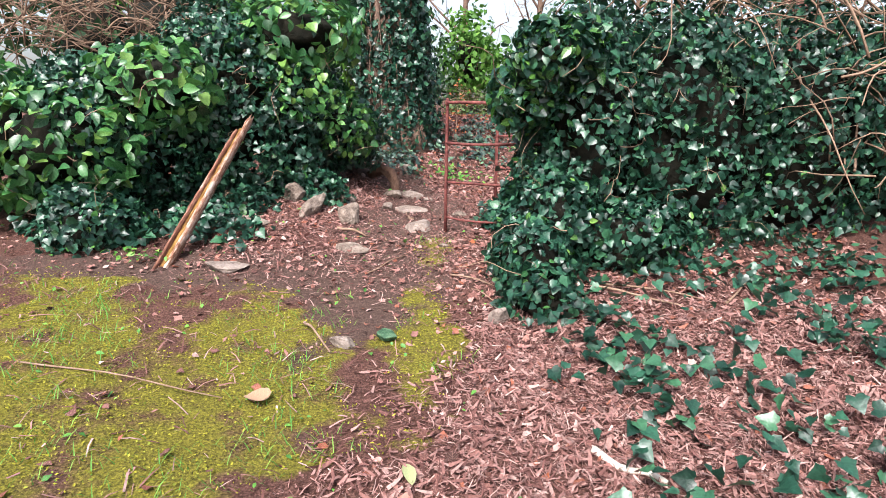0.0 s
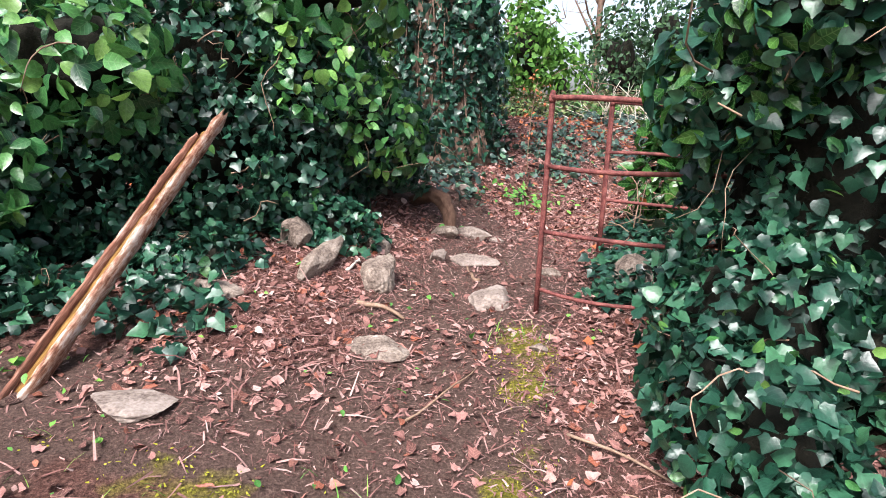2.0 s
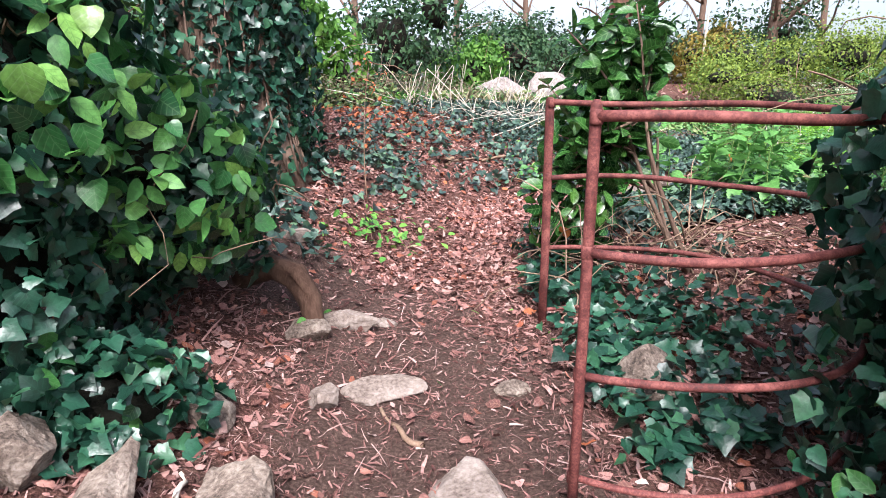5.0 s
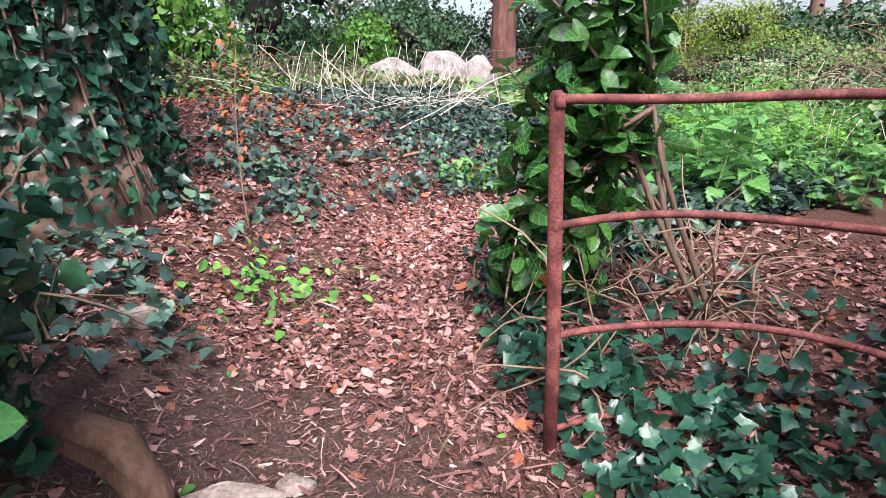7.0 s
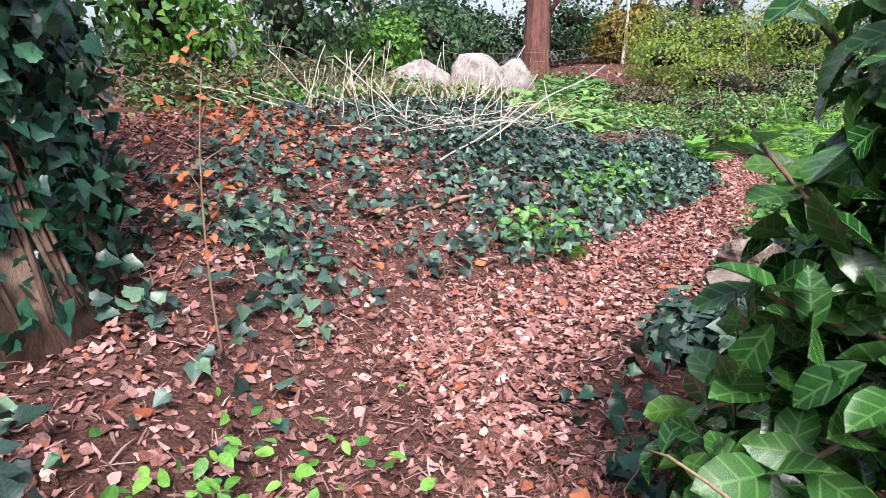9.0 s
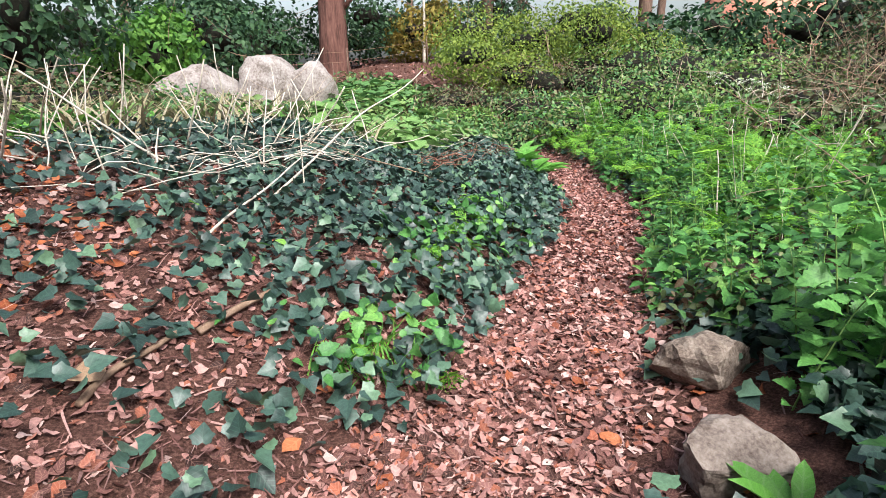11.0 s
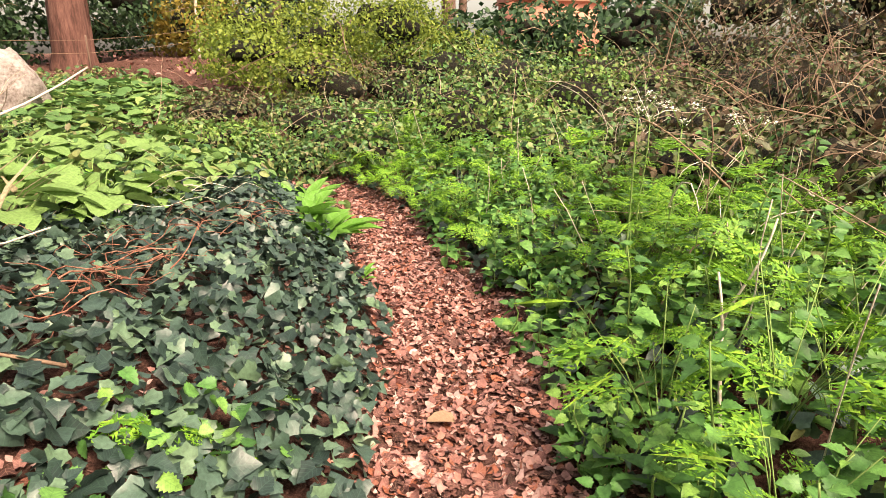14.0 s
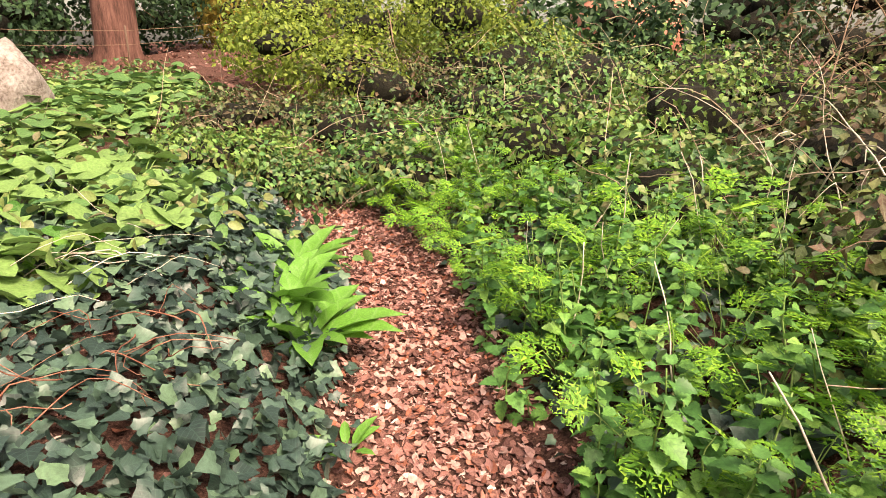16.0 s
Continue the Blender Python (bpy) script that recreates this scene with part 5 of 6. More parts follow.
# big soft leaves (butterbur) on the far side of the mound
def butterbur(h, seed, single=False):
    r = np.random.default_rng(seed)
    top = empty("butterbur")
    sets, bars = [], []
    for k in range(9):
        a = k * 2.4 + r.normal(0, 0.3)
        p = np.array([r.uniform(0.08, 0.3) * math.cos(a), r.uniform(0.08, 0.3) * math.sin(a), h * r.uniform(0.55, 1)])
        bars.append(ends(np.array([(0, 0, -0.03), p * [0.5, 0.5, 0.6], p]), [0.007, 0.006, 0.005], 5))
        d = np.array([[math.cos(a), math.sin(a), r.uniform(-0.2, 0.1)]])
        sets.append(scatter(ROUND_LEAF, p[None], axes(np.array([[0, 0, 1.0]]) + r.normal(0, 0.22, (1, 3)), d), [r.uniform(0.16, 0.28)]))
    for name, mat, group in (("stalk", STEM_GREEN, bars), ("leaf", BUTTERBUR, sets)):
        if single:
            for V, Fa, U in group:
                mesh_ob(name, V, Fa, mat, U, top, True)
        else:
            V, Fa, U = merged(group)
            tagged(mesh_ob(name + "_tuft", V, Fa, mat, U, top), kind="stuff")
    return tagged(top, "low plant with broad round bright green leaves", "butterbur", "butterbur patch")


def near_butterbur(h, seed):
    return butterbur(h, seed, True)


planted(near_butterbur, (91, 92, 93), (0.25, 0.32, 0.38), bank_places(60, -4.2, -1.3, 5.0, 9.6, 15.0, 20.0, gap=0.28, chance=lambda x, y: step(15.9, 16.3, y + 0.3 * (8 - x))))
planted(butterbur, (94, 95), (0.3, 0.36), bank_places(150, -14, -3.5, 9.5, 17, 18.5, 27, gap=0.36, chance=lambda x, y: step(3.4, 1.5, np.abs((x - 10.5) - 0.62 * (y - 20.0)))))


ivy_mat("low_weeds", 9000, 0, 10, 15.5, 24, lambda x, y: step(15.8, 17.0, y + 0.12 * x) * (0.35 + 0.65 * noise2(x, y, 1.1)), (0.07, 0.16), BRAMBLE, "dull green weeds behind the mound", 0.35, OVAL_LEAF, 0.6)
ivy_mat("low_weeds", 9000, 8, 22, 16.5, 32, lambda x, y: step(1.5, 2.5, beside(x, y)) * (0.2 + 0.8 * step(0.35, 0.7, noise2(x, y, 0.9))), (0.1, 0.2), BRAMBLE, "dull green weeds around the boulders", 0.3, OVAL_LEAF, 0.6)
ivy_mat("low_weeds", 3000, 2, 8, 16, 19.5, lambda x, y: step(0.45, 0.65, noise2(x + 4, y, 1.4)), (0.08, 0.16), FRESH, "fresh green weeds behind the mound", 0.25, OVAL_LEAF, 0.5)


# ---------------------------------------------------------------- dead stalks
def stalk_place(i):
    c = ((2.0, 15.8), (2.9, 15.2), (3.7, 15.0), (4.4, 15.2), (5.2, 16.2))[i % 5]
    return c[0] + rng.normal(0, 0.42), c[1] + rng.normal(0, 0.7)


for i in range(105):
    x, y = stalk_place(i)
    up = rng.random() < 0.45
    h = rng.uniform(0.3, 1.0) if up else rng.uniform(0.1, 0.5)
    lean = rng.normal(0, 0.42, 2) * h if up else rng.normal(0, 0.55, 2)
    stick("dead_stalk", on_land(x, y, -0.03), (x + lean[0], y + lean[1], land1(x, y) + h), rng.uniform(0.005, 0.012), STRAW, "bleached dry hollow stalk standing on the mound", "stalk", 6, 0.012, 0, 5)["group"] = "dead stalks on the mound"
for i in range(46):
    x, y = bank_places(1, 0.8, 3.0, 5, 12, 8.5, 16)[0]
    h = rng.uniform(0.4, 0.95)
    lean = rng.normal(0, 0.4, 2) * h
    stick("dead_stalk", on_land(x, y, -0.03), (x + lean[0], y + lean[1], land1(x, y) + h), rng.uniform(0.003, 0.006), STRAW, "bleached dry stalk among the nettles", "stalk", 6, 0.012, 0, 5)["group"] = "dead stalks in the nettles"
# the long pale cane slanting over the mound
stick("long_cane", on_land(3.3, 13.55, 0.1), (6.5, 15.2, 1.62), 0.011, STRAW, "long bleached cane slanting over the ivy mound", "cane", 12, 0.02, 0.05, 7)
stick("long_cane", on_land(2.6, 13.1, 0.06), on_land(4.3, 14.3, 0.22), 0.01, STRAW, "dry pale cane lying over the ivy", "cane", 10, 0.02, 0.05, 6)
stick("long_cane", on_land(5.1, 13.5, 0.12), on_land(3.9, 14.4, 0.3), 0.008, TWIG, "thin brown cane arching over the ivy", "cane", 10, 0.02, 0.1, 6)


# ---------------------------------------------------------------- brambles on the slope
CANE = rough_mat("bramble_cane", [(0.36, (0.1, 0.06, 0.045)), (0.5, (0.25, 0.18, 0.13)), (0.66, (0.45, 0.37, 0.29))], 6, 60, 0.8, 0.2, 0.003, vary=0.5)

def bramble(x, y, r, h, n, seed, mat=None):
    g = land1(x, y)
    E = [(x + r * 0.5 * math.cos(k * 2.1 + seed), y + r * 0.5 * math.sin(k * 2.1 + seed), g + h * 0.35, r * 0.7, r * 0.7, h * (0.6 + 0.15 * math.sin(seed + k))) for k in range(4)]
    t = foliage_thing("bramble", "tangled bramble thicket with dull green leaves and dry canes", "bramble", E, [(SMALL_LEAF, mat or BRAMBLE, n, (0.06, 0.12), "leaves"), (SMALL_LEAF, NETTLE if mat is not BROWN_BRAMBLE else BRAMBLE, n // 5, (0.05, 0.1), "young_leaves")], 34 if mat is BROWN_BRAMBLE else 22, 0.5, seed, CANE, (0.5, 1.4), 0.0045, 2, 0.4, 0.4)
    t["group"] = "brambles on the slope"


for i, (x, y, r, h) in enumerate([(11.4, 13.2, 1.1, 0.75), (12.8, 14.8, 1.3, 0.9), (12.4, 12.0, 1.3, 1.0), (10.2, 11.3, 1.2, 0.8), (14.6, 16.4, 1.6, 1.1), (14.4, 13.6, 1.6, 1.1), (13.4, 18.0, 1.5, 0.8),
                                  (15.5, 19.5, 1.7, 1.1), (17.0, 15.5, 2.0, 1.3), (17.6, 18.5, 2.0, 1.3), (14.0, 10.5, 1.8, 1.2), (11.5, 9.3, 1.6, 1.1), (17.0, 12.0, 2.2, 1.4), (9.0, 9.6, 1.3, 0.8), (12.0, 16.8, 1.0, 0.55),
                                  (13.0, 20.5, 1.4, 0.6), (11.5, 17.9, 0.8, 0.55), (11.0, 19.2, 1.0, 0.5), (7.5, 9.3, 1.2, 0.8), (3.2, 19.2, 1.3, 0.75), (5.4, 20.2, 1.4, 0.75), (7.6, 21.4, 1.3, 0.6), (9.3, 22.2, 1.1, 0.5), (1.2, 19.0, 1.2, 0.7)]):
    bramble(x, y, r, h, 3800, i * 1.3 + 0.5, (BROWN_BRAMBLE if x > 8 and y < 13 else (BRAMBLE, LIGHT_BRAMBLE, BRAMBLE, BROWN_BRAMBLE)[i % 4]))


# ---------------------------------------------------------------- far shrubs and trees
def far_shrub(x, y, r, h, mat, n, seed, label, size=(0.14, 0.28), category="shrub"):
    g = land1(x, y)
    E = [(x + r * 0.55 * math.cos(k * 1.9 + seed), y + r * 0.55 * math.sin(k * 1.9 + seed), g + h * (0.3 + 0.16 * (k % 3)), r * 0.6, r * 0.6, h * 0.38) for k in range(6)]
    foliage_thing("shrub", label, category, E, [(SMALL_LEAF, mat, n, size, "leaves")], 9, 0.3, seed, TWIG, (1.0, 2.5), 0.012, 2, 0.35, 0.5)


FAR = [(1.2, 22.5, 1.3, 4.2, FAR_GREEN, "rounded bright green shrub behind the mound"), (-2.5, 20, 3, 5, FAR_DARK, "dark evergreen shrub behind the trunk"), (5.3, 27.5, 1.9, 5.8, FAR_DARK, "dark spreading conifer behind shrubs"),
       (8.2, 29.5, 1.6, 2.8, FAR_GREEN, "soft green shrub in front of the trees"), (10.8, 32.5, 2.6, 3.8, FAR_DARK, "dark green hedge shrub behind boulders"), (14.6, 35.5, 2.6, 3.6, FAR_DARK, "dark holly shrub beside the big trunk"), (16.9, 38.0, 2.6, 4.2, FAR_DARK, "dark evergreen behind the big trunk"), (12.6, 36.5, 2.4, 4.0, FAR_DARK, "dark evergreen behind the boulders"),
       (20.5, 35.0, 2.2, 3.4, FAR_DARK, "dark ivy-covered shrub behind the trunk"), (23.6, 33.2, 1.9, 3.2, OCHRE, "ochre-tinged shrub by the fence"), (26, 31, 2.2, 4.0, FAR_DARK, "dark ivy thicket beyond the slope"),
       (16.6, 22.8, 2.2, 2.4, FAR_YELLOW, "yellow-green leafing shrub on the slope"), (14.9, 20.9, 1.7, 1.7, FAR_YELLOW, "olive-yellow young shrub on the slope"), (18.3, 19.2, 1.8, 2.2, FAR_YELLOW, "twiggy yellow-green shrub on the slope"), (19.5, 21.3, 2.2, 2.7, FAR_YELLOW, "yellow-green shrub on the slope"), (21.5, 18.6, 2.2, 2.4, FAR_DARK, "dark green shrub on the slope"),
       (22, 15.2, 2.4, 3.2, FAR_DARK, "dark evergreen shrub on the slope"), (20.5, 11.5, 2.6, 3.6, BROWN_BRAMBLE, "tall bank of dull brambles"), (16.5, 8.5, 2.4, 3.4, BROWN_BRAMBLE, "tall bramble bank at the slope's top"),
       (12.2, 6.8, 2.2, 3.0, BROWN_BRAMBLE, "overgrown bank of dull green brambles"), (-6.5, 12, 3, 5, FAR_DARK, "dark evergreen behind the hedge"), (-5.5, 17, 3, 6, FAR_GREEN, "green shrub behind the hedge")]
for i, (x, y, r, h, mat, lab) in enumerate(FAR):
    airy = mat in (FAR_YELLOW, BROWN_BRAMBLE)
    far_shrub(x, y, r, h, mat, 8000 if airy else 4000, i * 0.9 + 0.3, lab, (0.06, 0.14) if airy else (0.16, 0.3))


def tree(x, y, r, h, mat, label, seed, fork=True, leaves=0, leaf_mat_=None, limbs=7):
    """A tapered trunk, limbs, twigs and what leaves it has."""
    q = np.random.default_rng(seed)
    g = land1(x, y)
    top = empty("tree", x, y, g)
    hs = np.array([-0.3, 0.1, 0.6, h * 0.25, h * 0.5, h * 0.75, h])
    pts = np.stack([q.normal(0, 0.05 * r, 7) + hs * q.normal(0, 0.02), q.normal(0, 0.05 * r, 7) + hs * q.normal(0, 0.02), hs], 1)
    V, Fa, U = ends(pts, r * np.array([1.35, 1.15, 1.0, 0.85, 0.65, 0.4, 0.12]), 16)
    V[:, :2] *= (1 + 0.05 * np.sin(np.arctan2(V[:, 1], V[:, 0]) * 6 + V[:, 2] * 0.7))[:, None]
    mesh_ob("trunk", V, Fa, mat, parent=top, smooth=True)
    twigs, ends_at = [], []
    for k in range(limbs):
        a, z0 = k * 2.4 + q.normal(0, 0.3), h * q.uniform(0.22, 0.7)
        base = np.array([np.interp(z0, hs, pts[:, 0]), np.interp(z0, hs, pts[:, 1]), z0])
        tip = base + np.array([math.cos(a), math.sin(a), q.uniform(0.5, 1.2)]) * h * q.uniform(0.2, 0.34)
        line = wander(base, tip, 8, 0.04 * h * 0.2)
        V, Fa, U = ends(line, np.linspace(r * 0.38, r * 0.07, 8), 7)
        mesh_ob("limb", V, Fa, mat, parent=top, smooth=True)
        for j in range(11):
            p = line[q.integers(2, 8)]
            e = p + unit(q.normal(0, 1, 3) + [0, 0, 0.4]) * h * q.uniform(0.05, 0.16)
            twigs.append(ends(wander(p, e, 5, 0.03), np.linspace(r * 0.06 + 0.006, 0.004, 5), 4))
            ends_at.append(e)
    V, Fa, U = merged(twigs)
    tagged(mesh_ob("twigs", V, Fa, TWIG, parent=top), kind="stuff")
    if leaves:
        P = np.repeat(np.array(ends_at), leaves, axis=0) + q.normal(0, 0.03 * h, (len(ends_at) * leaves, 3))
        V, Fa, U = hang(SMALL_LEAF, P, unit(q.normal(0, 1, P.shape)), (0.12, 0.26))
        tagged(mesh_ob("crown", V, Fa, leaf_mat_, U, top), kind="stuff")
    return tagged(top, label, "tree")


tree(17.95, 33.2, 0.62, 15, RED_BARK, "stout conifer with reddish bark and bare lower trunk", 5, leaves=30, leaf_mat_=FAR_DARK, limbs=9)
tree(18.7, 33.6, 0.34, 11, RED_BARK, "leaning reddish trunk beside the big conifer", 6, leaves=8, leaf_mat_=FAR_DARK)
tree(25.0, 30.0, 0.3, 11, BARK, "tree trunk clad in ivy on the far slope", 8, leaves=25, leaf_mat_=FAR_DARK)
tree(29.5, 24.0, 0.35, 12, BARK, "ivy-clad tree near the house", 9, leaves=18, leaf_mat_=FAR_DARK)
tree(24, 14, 0.3, 9, BARK, "dark tree on the slope", 10, leaves=25, leaf_mat_=FAR_DARK)
for i, (x, y, r, h) in enumerate([(13, 44, 0.25, 13), (19, 46, 0.25, 14), (24, 42, 0.22, 13), (29, 40, 0.25, 14), (33, 34, 0.22, 12), (6, 42, 0.25, 13), (1, 40, 0.25, 12), (37, 27, 0.25, 13), (36, 17, 0.25, 12)]):
    tree(x, y, r, h, BARK, "bare winter tree against the pale sky", 20 + i, limbs=9)
for i, (x, y, r, h) in enumerate([(-4, 33, 3.5, 6), (8, 38, 3.5, 5.5), (17, 41, 3.5, 4.5), (26, 37, 3.5, 4.0), (32, 29, 3, 3.0), (30, 9, 4, 6), (24, 4, 4, 6), (-12, 24, 4, 8), (-13, 8, 4, 8), (10, -12, 5, 8), (-8, -10, 5, 8), (20, -6, 5, 8)]):
    far_shrub(x, y, r, h, FAR_DARK, 2000, 30 + i, "dark evergreen hedge closing the garden", (0.2, 0.4), "hedge")
stick("pole", (22.5, 32.0, land1(22.5, 32.0) - 0.2), (22.7, 32.0, 5.6), 0.09, STRAW, "slim bare pole standing by the far hedge", "pole", 8, 0.01)


# ---------------------------------------------------------------- the house beyond the trees
def box(name, x0, x1, y0, y1, z0, z1, mat, parent):
    V = np.array([(x, y, z) for z in (z0, z1) for y in (y0, y1) for x in (x0, x1)], float)
    Fa = np.array([(0, 2, 3, 1), (4, 5, 7, 6), (0, 1, 5, 4), (2, 6, 7, 3), (0, 4, 6, 2), (1, 3, 7, 5)])
    return mesh_ob(name, V, Fa, mat, parent=parent)


def house(x, y, turn):
    g = land1(x, y)
    top = empty("house", x, y, g - 0.2)
    top.rotation_euler = (0, 0, radians(turn))
    box("wall", -4.5, 4.5, -3.5, 3.5, 0, 5.4, BRICK, top)
    V = np.array([(-4.8, -3.9, 5.3), (4.8, -3.9, 5.3), (4.8, 3.9, 5.3), (-4.8, 3.9, 5.3), (-4.8, 0, 7.6), (4.8, 0, 7.6)], float)
    mesh_ob("roof", V, [np.array([(0, 1, 5, 4), (2, 3, 4, 5), (3, 2, 1, 0)]), np.array([(0, 4, 3), (1, 2, 5)])], SLATE, parent=top)
    return tagged(top, "pinkish brick house with a tiled roof behind trees", "house")


house(66.5, 30.9, -54)


# ---------------------------------------------------------------- tangles of bare stems
def tangle(name, c, spread, n, length, r, label, mat=None, flat=0.5, arch=0.25):
    sets = []
    for i in range(n):
        a = np.array(c) + np.clip(rng.normal(0, 1, 3), -1.5, 1.5) * spread
        b = a + unit(rng.normal(0, 1, 3) * [1, 0.6, flat]) * rng.uniform(*length)
        sets.append(ends(wander(a, b, 8, 0.03, rng.uniform(0, arch)), np.linspace(r, r * 0.4, 8) * rng.uniform(0.6, 1.5), 5))
    V, Fa, U = merged(sets)
    return tagged(mesh_ob(name, V, Fa, mat or TWIG, smooth=True), label, "stems", kind="stuff")


tangle("bare_vines", (-4.4, 8.2, 2.4), (1.1, 0.45, 0.4), 260, (0.6, 1.8), 0.009, "tangle of dry brown climber stems over the hedge")
tangle("bare_vines", (4.0, 5.5, 1.7), (0.5, 0.25, 0.6), 90, (0.5, 1.5), 0.009, "thick bare climber stems hanging over the hedge")
tangle("bare_vines", (2.6, 5.9, 2.3), (0.7, 0.3, 0.2), 120, (0.4, 1.2), 0.008, "thin bare twigs over the hedge top")
tangle("bare_vines", (1.75, 8.3, 0.32), (0.5, 0.35, 0.08), 60, (0.3, 0.9), 0.005, "dry brown twigs heaped under the laurel")


tangle("bare_vines", (2.3, 8.1, 0.34), (0.45, 0.35, 0.06), 26, (0.3, 0.9), 0.007, "broken brown branches heaped on dry leaves", TWIG, 0.2, 0.12)
tangle("bare_vines", (9.6, 10.6, 1.05), (1.3, 0.7, 0.25), 85, (0.5, 1.6), 0.005, "dry brown canes tangled over the bramble bank", None, 0.7, 0.25)
tangle("bare_vines", (12.5, 11.2, 1.3), (1.5, 0.9, 0.3), 80, (0.6, 1.8), 0.006, "brown bramble canes arching over the bank", None, 0.7, 0.3)

# ---------------------------------------------------------------- small single things
def sapling(x, y, h):
    top = empty("sapling", x, y, land1(x, y))
    pts = wander((0, 0, -0.03), (0.05, 0.02, h), 9, 0.012)
    V, Fa, U = ends(pts, np.linspace(0.007, 0.003, 9), 5)
    mesh_ob("stem", V, Fa, TWIG, parent=top)
    for k in range(16):
        f = 0.35 + 0.65 * k / 15
        p = np.array([np.interp(f, np.linspace(0, 1, 9), pts[:, c]) for c in range(3)])
        a = k * 2.4
        e = p + np.array([math.cos(a), math.sin(a), 0.5]) * 0.12
        V, Fa, U = ends(np.array([p, (p + e) / 2, e]), 0.0022, 4)
        mesh_ob("twig", V, Fa, TWIG, parent=top)
        n = 5
        V, Fa, U = scatter(SMALL_LEAF, e + rng.normal(0, 0.03, (n, 3)), axes(rng.normal(0, 0.6, (n, 3)) + [0, 0, 1], rng.normal(0, 1, (n, 3))), rng.uniform(0.03, 0.06, n))
        tagged(mesh_ob("leaf_spray", V, Fa, RUSSET, U, top), kind="stuff")
    return tagged(top, "slender sapling with small dark red leaves", "sapling")


sapling(0.2, 10.4, 1.25)


def single_leaf(x, y, z, size, mat, shape, label, rx=0, ry=0, rz=0):
    ob = mesh_ob("fallen_leaf" if z is None else "leaf", shape[0], shape[1], mat, shape[2], smooth=True)
    ob.matrix_basis = pose(x, y, (land1(x, y) + 0.035) if z is None else z, rx, ry, rz) @ Matrix.Scale(size, 4)
    return tagged(ob, label, "leaf")


PALE_LEAF = leaf_mat("pale_leaf", [(0.32, 0.35, 0.17), (0.38, 0.4, 0.2)], 0.6, 0.3, 0.2)
TAN_LEAF = leaf_mat("tan_leaf", [(0.36, 0.22, 0.14), (0.4, 0.26, 0.17)], 0.7, 0.25, 0.15)
ORANGE_LEAF = leaf_mat("orange_leaf", [(0.5, 0.14, 0.04), (0.55, 0.18, 0.05)], 0.65, 0.3, 0.15)
single_leaf(-0.06, 2.3, None, 0.15, PALE_LEAF, LONG_LEAF, "pale yellow-green leaf lying on wood chips", 12, 5, 15)
single_leaf(-0.88, 2.98, None, 0.125, TAN_LEAF, ROUND_LEAF, "large tan dry leaf on the moss", 8, 0, 60)
single_leaf(1.55, 12.1, None, 0.16, TAN_LEAF, ROUND_LEAF, "pale tan leaf on the leafy mound", 10, 5, 200)
single_leaf(0.42, 9.4, None, 0.1, PALE_LEAF, OVAL_LEAF, "pale dry leaf on the path", 5, 5, 80)
single_leaf(6.17, 12.44, None, 0.12, TAN_LEAF, ROUND_LEAF, "curled pale tan leaf on the path", 12, 10, 30)
single_leaf(6.9, 13.9, None, 0.16, TAN_LEAF, ROUND_LEAF, "large dry tan leaf caught in the ivy", 25, 5, 120)
single_leaf(-0.93, 8.25, 1.05, 0.15, TAN_LEAF, OVAL_LEAF, "dry tan leaf caught on a shrub", 70, 20, 60)
single_leaf(3.75, 9.6, 0.72, 0.13, ORANGE_LEAF, OVAL_LEAF, "orange dead leaf caught among nettles", 70, 10, 30)
single_leaf(1.2, 8.35, 0.42, 0.14, ORANGE_LEAF, OVAL_LEAF, "orange-brown leaf caught in ivy", 60, 10, 130)
for a, b_, r, lab in [((2.95, 9.62, 0.36), (3.75, 9.35, 0.5), 0.007, "bent bleached grass stem over a stone"), ((2.8, 9.55, 0.16), (3.2, 9.5, 0.42), 0.006, "bleached broken stem beside the path"),
                      ((4.15, 9.95, 0.2), (4.05, 9.85, 0.95), 0.011, "short bleached stub among nettles"), ((4.5, 9.9, 0.2), (4.52, 9.8, 0.85), 0.01, "bleached cut stem among nettles"),
                      ((6.15, 11.3, 0.3), (6.25, 11.4, 0.95), 0.008, "broken pale stem among the nettles"), ((6.9, 11.4, 0.3), (7.0, 11.2, 1.0), 0.008, "pale hollow stem among the nettles")]:
    stick("dry_stem", a, b_, r, STRAW, lab, "stem", 8, 0.012, 0.03)


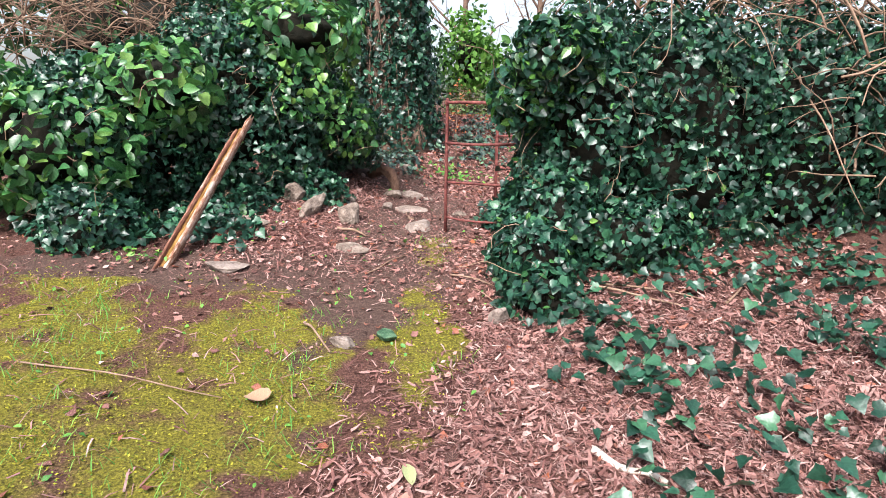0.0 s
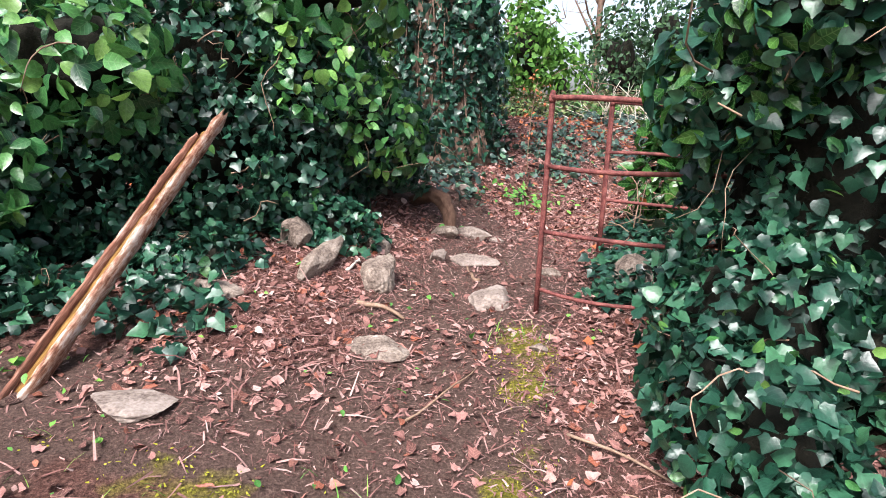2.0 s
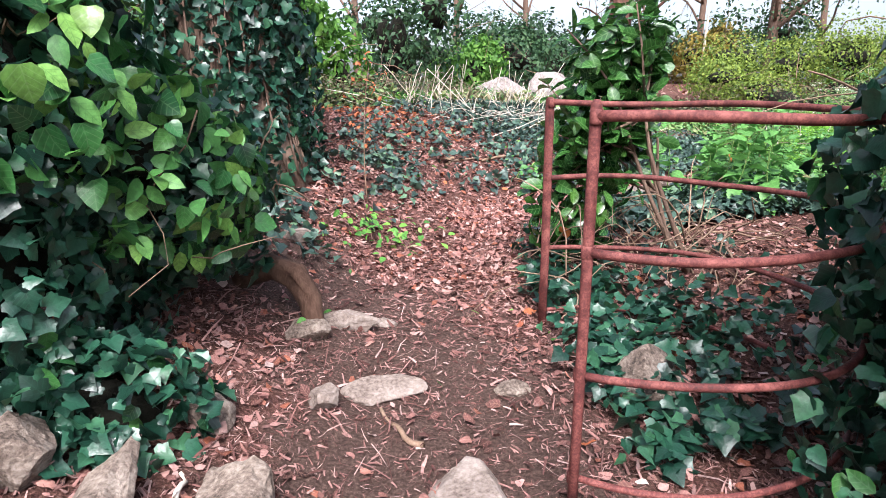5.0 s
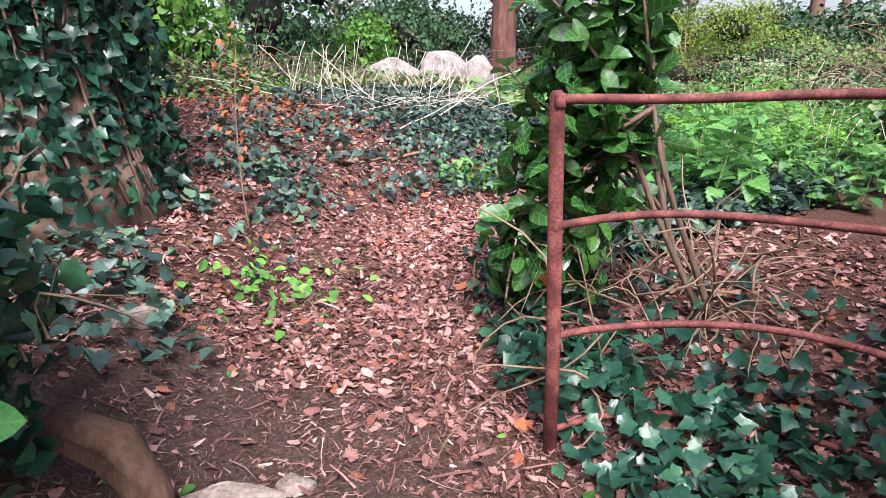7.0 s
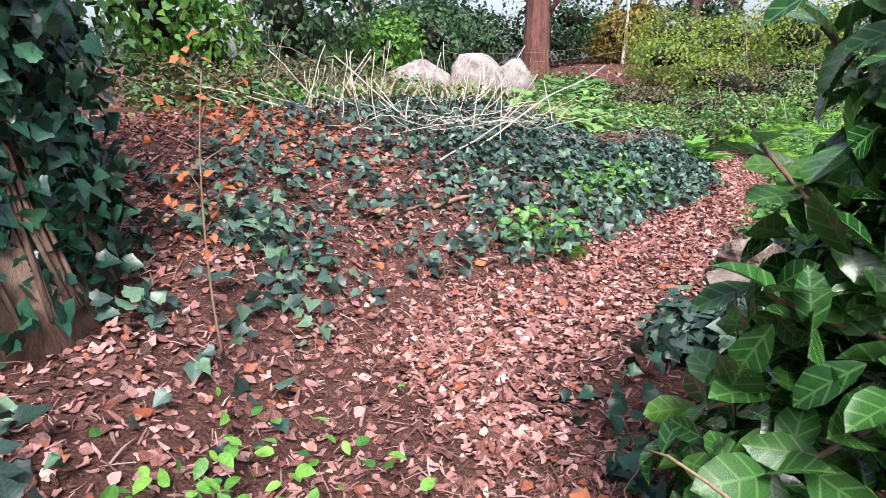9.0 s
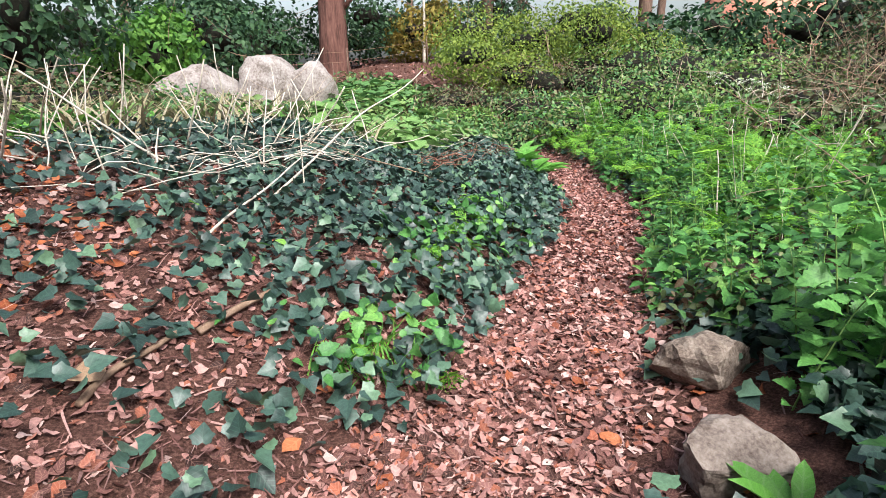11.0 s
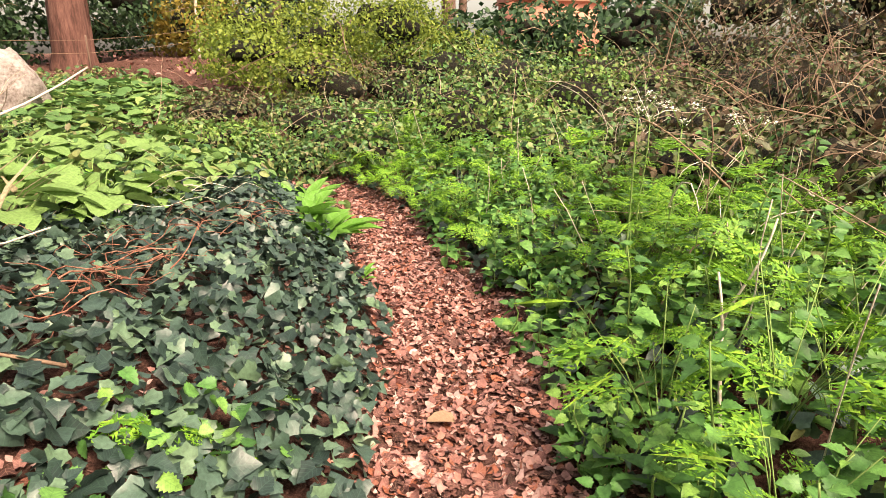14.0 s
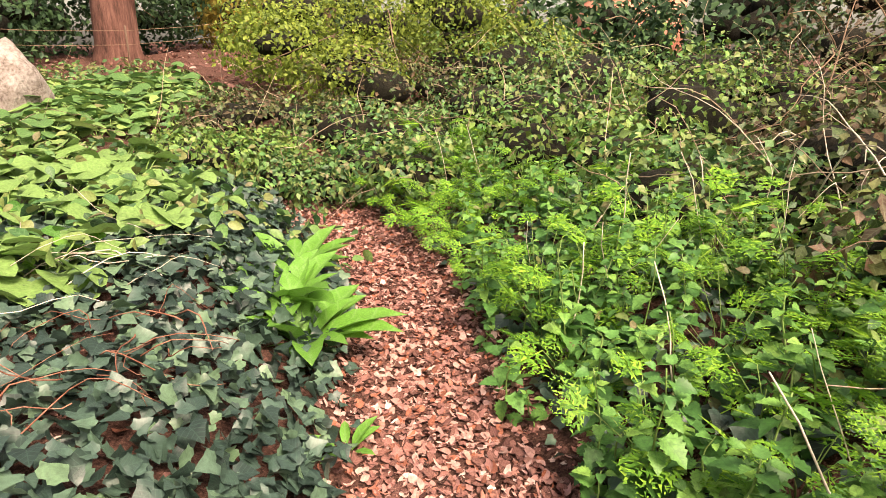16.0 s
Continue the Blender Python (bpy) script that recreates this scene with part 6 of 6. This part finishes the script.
def wire_fence():
    """Two slack wires on thin posts before the far hedge."""
    top = empty("wire_fence", 14.0, 31.0, land1(14.0, 31.0))
    o = np.array(top.location)
    ends_ = [(13.0, 32.2), (17.0, 30.9), (21.0, 30.2)]
    for x, y in ends_:
        g = land1(x, y)
        V, Fa, U = ends(np.array([(x, y, g - 0.2), (x, y, g + 0.7), (x, y, g + 1.3)]), 0.03, 8)
        mesh_ob("post", V - o, Fa, BARK, parent=top)
    for z in (0.75, 1.15):
        pts = np.array([(x, y, land1(x, y) + z) for x, y in ends_])
        V, Fa, U = ends(np.array([pts[0], (pts[0] + pts[1]) / 2 - [0, 0, 0.05], pts[1], (pts[1] + pts[2]) / 2 - [0, 0, 0.05], pts[2]]), 0.007, 5)
        mesh_ob("wire", V - o, Fa, TWIG, parent=top)
    return tagged(top, "slack wire fence before the far hedge", "fence")


wire_fence()

BRACKEN = rough_mat("dead_bracken", [(0.36, (0.072, 0.024, 0.016)), (0.5, (0.176, 0.068, 0.044)), (0.66, (0.32, 0.176, 0.128))], 9, 60, 0.85, 0.2, 0.003, vary=0.3)
tangle("dead_bracken", on_land(6.7, 14.75, 0.16), (0.5, 0.2, 0.02), 40, (0.2, 0.6), 0.003, "russet dead bracken stems lying on the ivy", BRACKEN, 0.08, 0.05)
tangle("dead_bracken", on_land(5.6, 14.2, 0.16), (0.35, 0.15, 0.02), 36, (0.2, 0.6), 0.004, "russet dry stems lying on the ivy", BRACKEN, 0.08, 0.05)
tangle("dry_stems", on_land(7.5, 15.8, 0.16), (0.5, 0.25, 0.03), 16, (0.4, 1.0), 0.004, "pale dry stems lying over the ivy mound", STRAW, 0.1, 0.08)
tangle("dry_stems", on_land(3.4, 14.4, 0.16), (0.9, 0.45, 0.04), 60, (0.3, 0.9), 0.005, "bleached dry stems collapsed on the mound", STRAW, 0.12, 0.08)
tangle("dry_stems", (11.0, 12.4, 1.0), (1.0, 0.7, 0.12), 22, (0.5, 1.3), 0.004, "dry pale bramble canes over the thicket", STRAW, 0.5, 0.15)
tangle("dry_stems", (8.6, 11.1, 0.85), (0.8, 0.4, 0.12), 14, (0.4, 1.1), 0.004, "dry pale stems among nettles and brambles", STRAW, 0.6, 0.1)
PALE_GRASS = leaf_mat("bleached_grass", [(0.2, 0.16, 0.09), (0.3, 0.26, 0.16), (0.42, 0.37, 0.26)], 0.8, 0.2, 0.2, vein_amount=0)
gx_, gy_ = spots(2600, 2.6, 6.6, 15.4, 20.0, lambda x, y: step(0.35, 0.65, noise2(x, y, 1.7)) * step(15.2, 16.2, y))
grass("dry_grass", gx_, gy_, (0.25, 0.75), PALE_GRASS, "bleached dead grass standing behind the mound")
